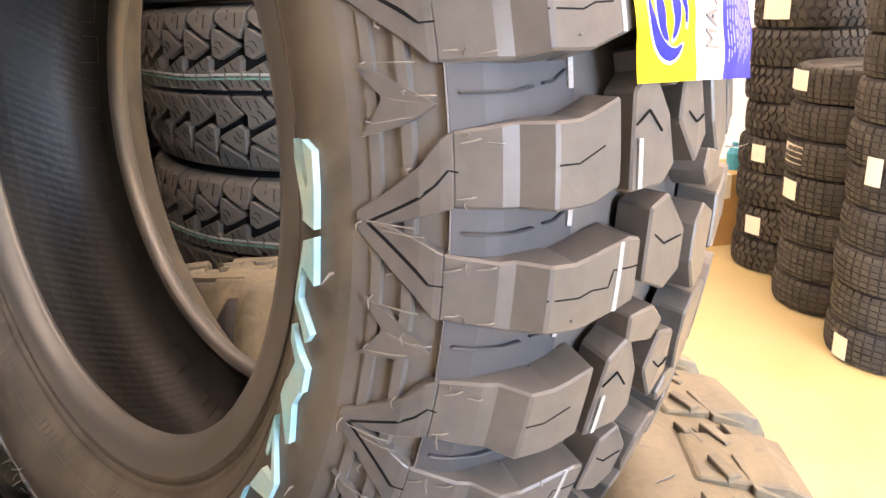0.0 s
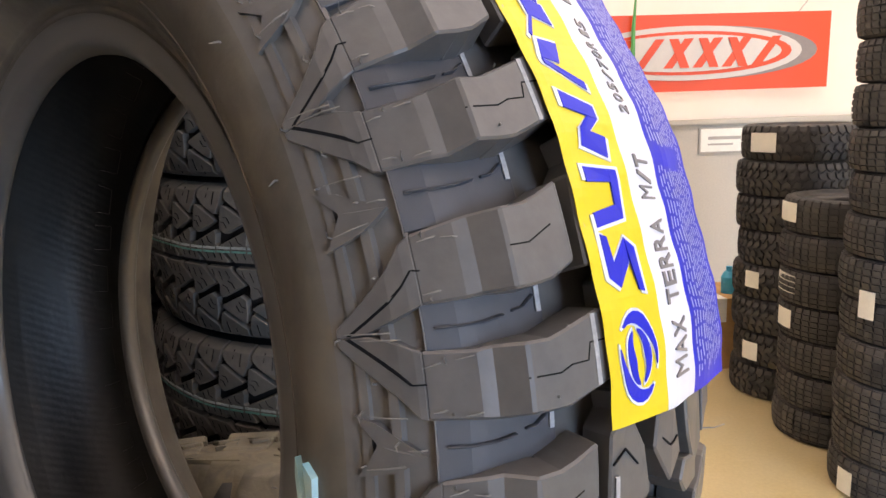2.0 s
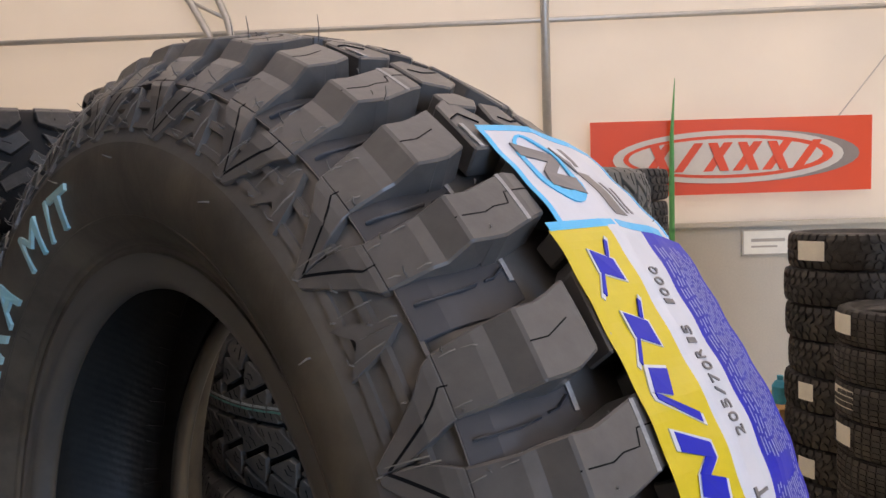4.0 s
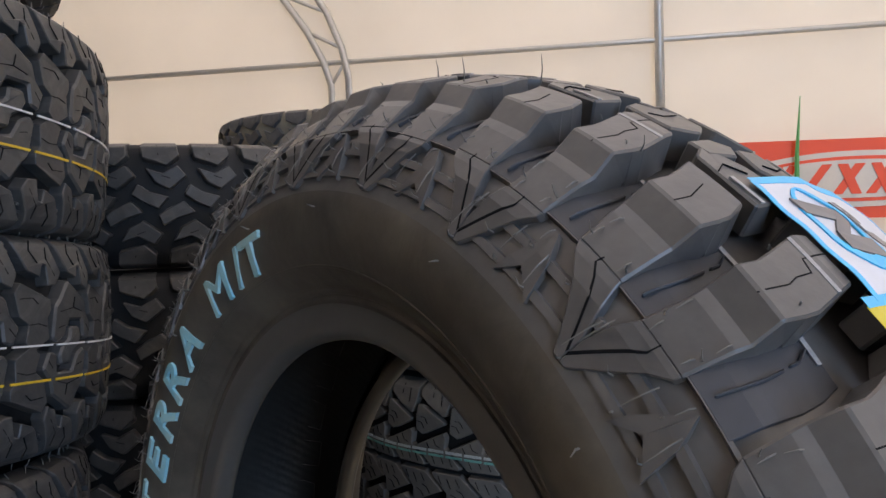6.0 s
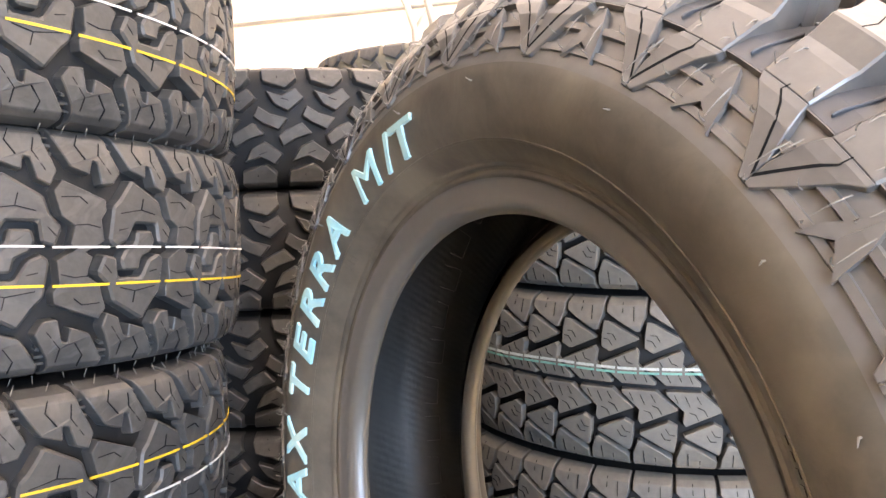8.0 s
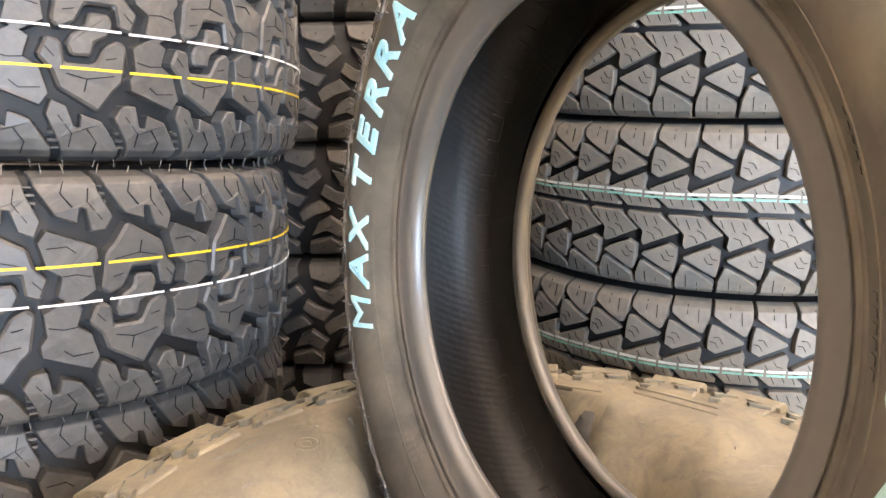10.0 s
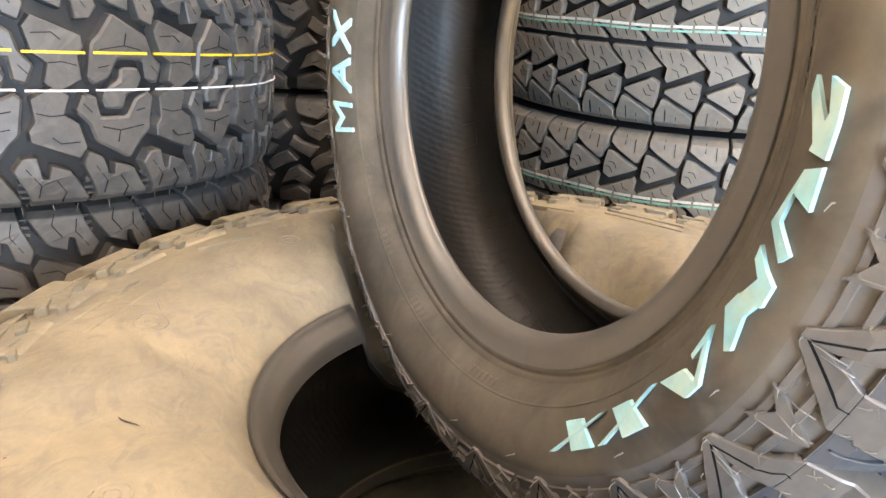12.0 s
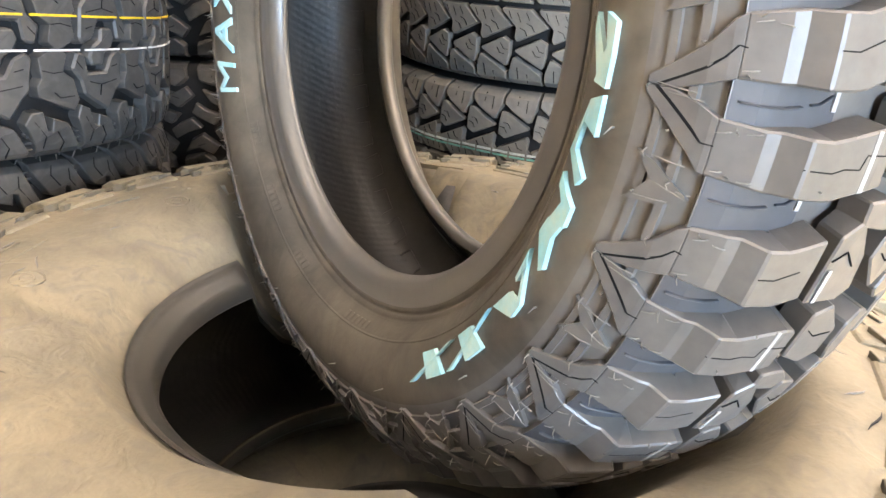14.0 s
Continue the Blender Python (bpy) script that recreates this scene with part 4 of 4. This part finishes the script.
HEX_S = turned(settle([[(0.25, 0.45), (0.22, 0.40), (0.29, 0.34)], [(0.42, 0.42), (0.40, 0.36), (0.50, 0.28)], [(0.75, 0.45), (0.72, 0.40), (0.79, 0.34)], [(0.92, 0.42), (0.90, 0.36), (0.99, 0.28)],
                       [(0.10, 0.165), (0.24, 0.170), (0.30, 0.140)], [(0.20, 0.040), (0.30, 0.045), (0.40, 0.030)], [(0.58, 0.10), (0.78, 0.12), (0.80, 0.175)], [(0.78, 0.12), (0.92, 0.10)], [(0.56, 0.02), (0.64, 0.03)], [(1.00, 0.03), (1.06, -0.01)]]), HEX_C)
ZAG = turned([[(-0.25, 0.49), (0.71, 0.49), (0.68, 0.392), (0.55, 0.304), (0.47, 0.302), (-0.02, 0.370), (-0.17, 0.394), (-0.26, 0.41)],
              [(-0.30, 0.366), (-0.23, 0.366), (0.51, 0.272), (0.51, 0.258), (-0.16, 0.186), (-0.37, 0.212), (-0.36, 0.285)],
              [(-0.42, 0.120), (0.46, 0.216), (0.53, 0.190), (0.49, 0.130), (0.90, 0.030), (0.90, 0.012), (0.10, 0.014)]])
ZAG_S = turned([[(0.14, 0.46), (0.14, 0.405)], [(0.40, 0.44), (0.41, 0.365)], [(-0.21, 0.290), (-0.08, 0.288), (0.00, 0.255)], [(-0.30, 0.262), (-0.18, 0.258), (-0.10, 0.226)],
                [(0.18, 0.172), (0.24, 0.140), (0.38, 0.128)], [(-0.02, 0.146), (0.06, 0.112), (0.20, 0.098)], [(0.12, 0.080), (0.22, 0.035)], [(0.36, 0.095), (0.46, 0.040)], [(0.62, 0.078), (0.70, 0.032)]])
PAW = mirror([[(0.05, 0.49), (0.80, 0.49), (0.84, 0.38), (0.60, 0.30), (0.12, 0.36)], [(0.20, 0.28), (0.52, 0.24), (0.80, 0.30), (0.98, 0.22), (0.62, 0.12), (0.36, 0.17)],
              [(0.02, 0.16), (0.28, 0.10), (0.60, 0.06), (0.42, -0.03), (0.10, 0.03), (-0.08, 0.08)]])
PAW_S = mirror([[(0.4, 0.46), (0.44, 0.38)], [(0.5, 0.22), (0.66, 0.2)]])
ROAD = [[(0.04, a), (0.86, a), (0.96, b), (0.12, b)] for a, b in ((0.49, 0.33), (0.29, 0.17), (0.13, 0.01), (-0.03, -0.15), (-0.19, -0.31), (-0.35, -0.49))]
CHUNK = mirror([[(0.05, 0.49), (0.72, 0.49), (0.80, 0.34), (0.45, 0.24), (0.10, 0.30)], [(0.18, 0.20), (0.52, 0.18), (0.92, 0.27), (1.0, 0.12), (0.62, 0.02), (0.30, 0.06)]])


def lay(ob, x, y, z, spin=0.0, tip_x=0.0, tip_y=0.0):
    """Lays a tyre flat with its axle upright, its middle at z."""
    m = pose(x, y, z, tip_x, tip_y, 0) @ pose(0, 0, 0, 90, 0, 0) @ pose(0, 0, 0, 0, spin, 0)
    return m


def stack(first, places, group):
    tagged(first, group=group)
    first.matrix_basis = places[0]
    for m in places[1:]:
        copy_thing(first, m)


# the tyre that carries the standing one, and the pile under it
pile = lying_tyre("large_mud_tyre", "large dusty tan-grey mud tyre lying flat in a pile", 0.412, 0.29, 0.166, 30, CHUNK, [], DUSTY, DUSTY, steps=144, hairs=60, depth=0.016, jitter=0.02, drop=0.055, lip=0.74, square=False)
PX, PY, PZ = -0.200, 0.40, EYE - 0.262 - 0.145


def on_top(th, r, h):
    """A point on the upper sidewall of the large tyre, h above it."""
    y = float(np.interp(r, (0.19, 0.26, 0.29, 0.33, 0.36, 0.392), (0.1305, 0.143, 0.145, 0.143, 0.136, 0.121)))
    a = radians(th)
    return Vector((r * math.sin(a), y + h, r * math.cos(a)))


def top_lug(name, outline, h, mat, turns):
    bm = bmesh.new()
    up = [bm.verts.new(on_top(u, r, h)) for u, r in outline]
    lo = [bm.verts.new(on_top(u, r, -0.004)) for u, r in outline]
    bm.faces.new(up)
    for i in range(len(up)):
        j = (i + 1) % len(up)
        bm.faces.new((up[i], up[j], lo[j], lo[i]))
    finish(bm, 0.0007)
    ob = part(name, bm, mat, pile)
    for a in turns[1:]:
        again(ob, pose(0, 0, 0, 0, a, 0))
    ob.matrix_basis = pose(0, 0, 0, 0, turns[0], 0)


ROUND30 = [12 * i for i in range(30)]
top_lug("edge_lug", [(0, 0.366), (4.6, 0.360), (6.2, 0.370), (6.0, 0.391), (0.6, 0.391)], 0.0055, DUSTY, ROUND30)
top_lug("edge_lug", [(6.8, 0.376), (11.2, 0.368), (11.6, 0.391), (7.0, 0.391)], 0.0040, DUSTY, ROUND30)
top_lug("side_lug", [(0.5, 0.352), (3.6, 0.344), (4.4, 0.350), (1.4, 0.361)], 0.0055, DUSTY, ROUND30)
top_lug("side_lug", [(6.2, 0.360), (9.6, 0.350), (10.6, 0.357), (7.2, 0.368)], 0.0055, DUSTY, ROUND30)
top_lug("side_lug", [(8.0, 0.338), (9.8, 0.334), (10.0, 0.340), (8.2, 0.344)], 0.003, DUSTY, ROUND30)
# thin raised plates, coloured dark for the shade in the recesses between lugs
top_lug("slot", [(4.6, 0.3545), (7.6, 0.3475), (8.0, 0.3505), (5.0, 0.3590)], 0.0006, SHADE_SCUFF, ROUND30)
top_lug("slot", [(9.2, 0.3690), (10.8, 0.3640), (11.2, 0.3670), (9.6, 0.3720)], 0.0006, SHADE_SCUFF, ROUND30)
for th0, r0, w0, h0 in ((150, 0.300, 16, 0.003), (151, 0.316, 15, 0.003), (172, 0.300, 10, 0.003), (200, 0.312, 14, 0.003), (222, 0.296, 12, 0.004), (240, 0.300, 9, 0.003), (262, 0.288, 18, 0.003), (264, 0.306, 12, 0.003)):
    top_lug("raised_bar", [(th0, r0 - h0 / 2), (th0 + w0, r0 - h0 / 2 + 0.012), (th0 + w0 + 0.4, r0 + h0 / 2 + 0.012), (th0 + 0.8, r0 + h0 / 2 - 0.002)], 0.0012, DUSTY, [0])
for th0, r0, rad in ((196, 0.272, 0.013), (236, 0.268, 0.011), (276, 0.262, 0.012), (318, 0.272, 0.010)):
    bm = bmesh.new()
    for rr in (rad, rad * 0.45):
        tube(bm, [on_top(th0 + math.degrees(rr / r0) * math.cos(a * 0.3491), r0 + rr * math.sin(a * 0.3491), 0.0) for a in range(19)], 0.0009, 6)
    part("moulded_ring", bm, DUSTY, pile, smooth=True)
scuff_rng = random.Random(8)
for i in range(46):
    th0, r0 = scuff_rng.uniform(0, 360), scuff_rng.uniform(0.235, 0.35)
    dth, dr = scuff_rng.uniform(-5, 5), scuff_rng.uniform(-0.012, 0.012)
    bm = bmesh.new()
    tube(bm, [on_top(th0 + dth * k / 4 , r0 + dr * k / 4 + 0.001 * math.sin(k * 1.4), 0.0002) for k in range(5)], [0.0002, 0.0007, 0.0009, 0.0006, 0.0002], 5)
    part("scuff", bm, SPEW if i % 3 else SHADE_SCUFF, pile, "short scuffed scratch")
stack(pile, [lay(pile, PX, PY, PZ, 10), lay(pile, PX + 0.02, PY - 0.01, PZ - 0.292, 47), lay(pile, PX, PY + 0.02, PZ - 0.584, 120), lay(pile, PX + 0.01, PY, PZ - 0.876, 200)], "pile of large mud tyres")

# the standing tyre's weight presses the top sidewall of the pile down round its foot
FOOT = FACE + AXLE * MID
ALONG = AXLE.cross(TOP)
for ob in pile.children:
    kind_of = ob.name.split(".")[0]
    if kind_of not in ("carcass", "inner_liner", "bead", "moulded_ring", "scuff", "raised_bar"):
        continue
    thick = 0.008 if kind_of == "inner_liner" else 0.0
    ob.data = ob.data.copy()
    for v in ob.data.vertices:
        if v.co.y < 0.02:
            continue
        p = pile.matrix_basis @ v.co
        q = p - FOOT
        y, d = abs(q.dot(AXLE)), q.dot(ALONG)
        if q.dot(AXLE) < 0 and d > -0.02:
            y = max(0.0, y - 0.05 * min(1.0, (d + 0.02) / 0.08))
        R = float(np.interp(y, (0, 0.06, 0.085, 0.105, 0.13), (0.352, 0.346, 0.33, 0.300, 0.19)))
        if abs(d) < R:
            limit = FOOT.z - math.sqrt(R * R - d * d) - 0.004 - thick
            if p.z > limit:
                v.co.y -= p.z - limit

# stacks behind
LX, LY = -0.918, 0.607
# the carcass colour carries the shade of the deep tread grooves
def left_tyre(split, yellow=-0.150, white=0.0, amp=0.004):
    return lying_tyre("all_terrain_tyre", "black all-terrain tyre with yellow and white lines lying in a stack", 0.345, 0.222, 0.19, 19, HEX, HEX_S, AT, SHADE_SCUFF, ridges=HEX_RIDGE, lines=(
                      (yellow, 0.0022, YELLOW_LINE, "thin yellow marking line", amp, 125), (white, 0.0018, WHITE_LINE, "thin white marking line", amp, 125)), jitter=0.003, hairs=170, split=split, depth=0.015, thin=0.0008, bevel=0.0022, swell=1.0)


left = left_tyre(True)
stack(left, [lay(left, LX - 0.006, LY + 0.062, EYE + 0.081, 64.9, -5.5, 0.5), lay(left, LX + 0.006, LY + 0.055, EYE + 0.301, 33, -5, 1), lay(left, LX - 0.03, LY + 0.01, EYE - 0.362, 15, -5.5, 1)],
      "stack of all-terrain tyres with painted lines")
left = left_tyre(True, 0.125, -0.02)
stack(left, [lay(left, LX, LY, EYE - 0.139, 55.3, -5.5, 0.5)], "stack of all-terrain tyres with painted lines")
left = left_tyre(False)
stack(left, [lay(left, LX, LY, EYE + z, a) for z, a in ((0.545, 71), (-0.584, 90), (-0.806, 130), (-1.028, 170), (-1.250, 10), (-1.438, 60))], "stack of all-terrain tyres with painted lines")
second = lying_tyre("off_road_tyre", "black off-road tyre with angular lugs lying in a stack", 0.36, 0.174, 0.2, 34, PAW, PAW_S, AT, SHADE_SCUFF, jitter=0.02, depth=0.014)
stack(second, [lay(second, -0.78 + 0.006 * math.sin(i * 2), 1.27 + 0.006 * math.cos(i * 3), EYE + 0.220 - 0.1745 * i, 37 * i) for i in range(10)], "stack of off-road tyres")
def back_tyre(split):
    return lying_tyre("road_all_terrain_tyre", "black zigzag-tread tyre with green-white lines lying in a stack", 0.36, 0.206, 0.2, 46, ZAG, ZAG_S, ZIGZAG, SHADE_SCUFF,
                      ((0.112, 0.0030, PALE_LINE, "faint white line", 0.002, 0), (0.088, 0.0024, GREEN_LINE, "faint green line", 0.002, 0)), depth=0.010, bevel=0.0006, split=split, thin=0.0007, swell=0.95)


BACK = [(-0.11 + 0.004 * math.sin(i * 2.2), 1.23 + 0.004 * math.cos(i * 1.7), EYE + 0.103 - 0.2065 * i, 29 * i) for i in range(8)]
for split, some in ((True, BACK[:3]), (False, BACK[3:])):
    back = back_tyre(split)
    stack(back, [lay(back, *p) for p in some], "stack of zigzag tread tyres")
behind = lying_tyre("wide_tyre", "black tyre on top of a stack further back", 0.38, 0.22, 0.2, 34, PAW, [], AT, DUSTY)
stack(behind, [lay(behind, -0.70, 2.1, EYE + 0.36 - 0.222 * i, 20 * i) for i in range(9)], "stack further back")

# stacks across the floor
road = lying_tyre("car_tyre", "black car tyre lying in a tall stack across the floor", 0.29, 0.166, 0.19, 44, ROAD, [], FAR, FAR, steps=64, bevel=0.0, depth=0.007)
stack(road, [lay(road, 1.89 + 0.008 * math.sin(i * 2.1), 2.89 + 0.008 * math.cos(i * 1.3), 0.083 + 0.167 * i, 31 * i) for i in range(12)], "tall stack of car tyres")
tall = copy_thing(road, lay(road, 1.90, 3.47, 0.083, 20))
stack(tall, [lay(road, 1.90 + 0.008 * math.sin(i * 1.1), 3.47 + 0.008 * math.cos(i * 2.3), 0.083 + 0.167 * i, 47 * i) for i in range(7)], "middle stack of car tyres")
rough = lying_tyre("knobbly_car_tyre", "black knobbly tyre lying in a stack by the wall", 0.30, 0.185, 0.19, 40, CHUNK, [], FAR, FAR, steps=64, bevel=0.0)
stack(rough, [lay(rough, 1.91 + 0.01 * math.sin(i * 1.9), 4.04 + 0.01 * math.cos(i * 2.3), 0.093 + 0.186 * i, 23 * i) for i in range(8)], "stack of knobbly tyres by the wall")

stack(rough_low := copy_thing(rough, lay(rough, 0.82, 4.6, 0.093)), [lay(rough, 0.82 + 0.01 * math.sin(i * 1.3), 4.6 + 0.01 * math.cos(i * 1.7), 0.093 + 0.186 * i, 37 * i) for i in range(10)], "stack behind the standing tyre")


def sticker(cx, cy, R, ang, z, w, h):
    st = tagged(new("paper_sticker"), "small white paper label stuck on a stacked tyre", "sticker")
    bm = bmesh.new()
    for rr in (R + 0.001, R + 0.002):
        vs = [[bm.verts.new((cx + rr * math.cos(radians(ang) + (k / 6 - 0.5) * w / R), cy + rr * math.sin(radians(ang) + (k / 6 - 0.5) * w / R), z + dz)) for k in range(7)] for dz in (-h / 2, h / 2)]
        for k in range(6):
            bm.faces.new((vs[0][k], vs[0][k + 1], vs[1][k + 1], vs[1][k]))
    part("paper", bm, PAPER, st)


for args in ((1.89, 2.89, 0.292, -160, 0.828, 0.07, 0.11), (1.89, 2.89, 0.292, -169, 0.07, 0.08, 0.10), (1.90, 3.47, 0.292, 178, 1.101, 0.16, 0.09), (1.90, 3.47, 0.292, 181, 0.764, 0.16, 0.09),
             (1.90, 3.47, 0.292, 182, 0.593, 0.12, 0.09), (1.91, 4.04, 0.302, -150, 1.399, 0.15, 0.10), (1.91, 4.04, 0.302, -155, 0.669, 0.09, 0.09), (1.91, 4.04, 0.302, -154, 0.271, 0.10, 0.10)):
    sticker(*args)
jug = tagged(new("plastic_bottle"), "small teal plastic bottle standing on the cardboard box", "bottle")
jug.matrix_basis = pose(1.74, 4.5, 0.447)
part("body", lathe([(0.0, 0.001), (0.0, 0.045), (0.10, 0.047), (0.13, 0.03), (0.14, 0.015)], 20), TEAL, jug, at=pose(0, 0, 0, 90))
part("cap", lathe([(0.14, 0.001), (0.14, 0.018), (0.165, 0.018), (0.165, 0.001)], 16), TEAL, jug, at=pose(0, 0, 0, 90))

# ---- the banner and small things on the far side ----
banner = tagged(new("wall_banner"), "orange-red cloth banner with a white ellipse hung on the wall", "banner")
BX, BZ, BY = 1.93, EYE + 0.43, 5.955


def hung(name, polys, mat, y, text=""):
    bm = bmesh.new()
    for poly in polys:
        f = [bm.verts.new((BX + x, y, BZ + z)) for x, z in poly]
        b = [bm.verts.new((BX + x, y + 0.003, BZ + z)) for x, z in poly]
        bm.faces.new(f)
        bm.faces.new(b[::-1])
        for i in range(len(poly)):
            j = (i + 1) % len(poly)
            bm.faces.new((f[i], f[j], b[j], b[i]))
    bmesh.ops.recalc_face_normals(bm, faces=bm.faces)
    return part(name, bm, mat, banner, text)


def oval(cx, cz, rx, rz, n=36):
    return [(cx + rx * math.cos(2 * math.pi * i / n), cz + rz * math.sin(2 * math.pi * i / n)) for i in range(n)]


hung("cloth", [[(-1.07, -0.29), (1.07, -0.285), (1.075, 0.285), (-1.07, 0.30)]], RED, BY, "orange-red cloth")
hung("swoosh", [oval(0.12, 0.0, 0.86, 0.20)], B_GREY, BY - 0.004, "dark grey oval")
hung("ellipse", [oval(-0.02, 0.0, 0.88, 0.205)], B_WHITE, BY - 0.008, "white oval")
hung("inner_oval", [oval(-0.02, 0.0, 0.80, 0.165)], RED, BY - 0.012, "orange-red oval")
hung("inner_white", [oval(-0.04, 0.0, 0.74, 0.140)], B_WHITE, BY - 0.016, "white oval")
for i in range(6):
    x = -0.66 + i * 0.225
    lean = 0.03
    shapes = [[(x, -0.11), (x + 0.07, -0.11), (x + 0.20 + lean, 0.11), (x + 0.13 + lean, 0.11)]]
    hung("red_mark", shapes, RED, BY - 0.020, "red slanted mark")
    if i in (0, 2, 3, 4):
        hung("red_mark", [[(x + 0.13, -0.11), (x + 0.20, -0.11), (x + 0.08 + lean, 0.11), (x + 0.01 + lean, 0.11)]], RED, BY - 0.024, "red slanted mark")
bm = bmesh.new()
tube(bm, [(1.46, 5.90, 0.0), (1.47, 5.90, EYE + 0.20), (1.475, 5.90, EYE + 0.62), (1.50, 5.895, EYE + 1.04)], [0.022, 0.022, 0.016, 0.003], 6)
tagged(part("pole_tip", bm, GREEN), "thin green tapering pole in front of the banner", "pole")
bm = bmesh.new()
tube(bm, [(3.55, 5.98, EYE + 1.75), (3.20, 5.98, EYE + 1.27), (2.75, 5.98, EYE + 0.70)], 0.006, 5)
tagged(part("cable", bm, STEEL), "thin grey cable running down the canvas", "cable")
notice = tagged(new("wall_notice"), "small pale framed notice on the low wall", "notice")
for nm, x0, x1, z0, z1, y, mt in (("frame", 2.03, 2.42, -0.35, -0.14, 5.985, FADED_PRINT), ("sheet", 2.045, 2.405, -0.335, -0.155, 5.981, PAPER), ("print_bar", 2.10, 2.36, -0.24, -0.215, 5.979, FADED_PRINT), ("print_bar", 2.10, 2.30, -0.285, -0.27, 5.979, FADED_PRINT)):
    bm = bmesh.new()
    box(bm, x0, y, EYE + z0, x1, y + 0.012, EYE + z1)
    part(nm, bm, mt, notice)
carton = tagged(new("cardboard_box"), "brown cardboard box standing on the floor by the tyres", "box")
carton.matrix_basis = pose(1.62, 4.55, 0, 0, 0, 8)
bm = bmesh.new()
box(bm, -0.24, -0.2, 0, 0.24, 0.2, 0.44, 0.004)
part("body", bm, CARD, carton)
for sx in (-1, 1):
    bm = bmesh.new()
    box(bm, min(0.003 * sx, 0.242 * sx), -0.202, 0.441, max(0.003 * sx, 0.242 * sx), 0.202, 0.446)
    part("flap", bm, CARD, carton)
bm = bmesh.new()
box(bm, -0.03, -0.204, 0.30, 0.03, 0.204, 0.4465)
part("tape", bm, PAPER, carton, "pale packing tape")
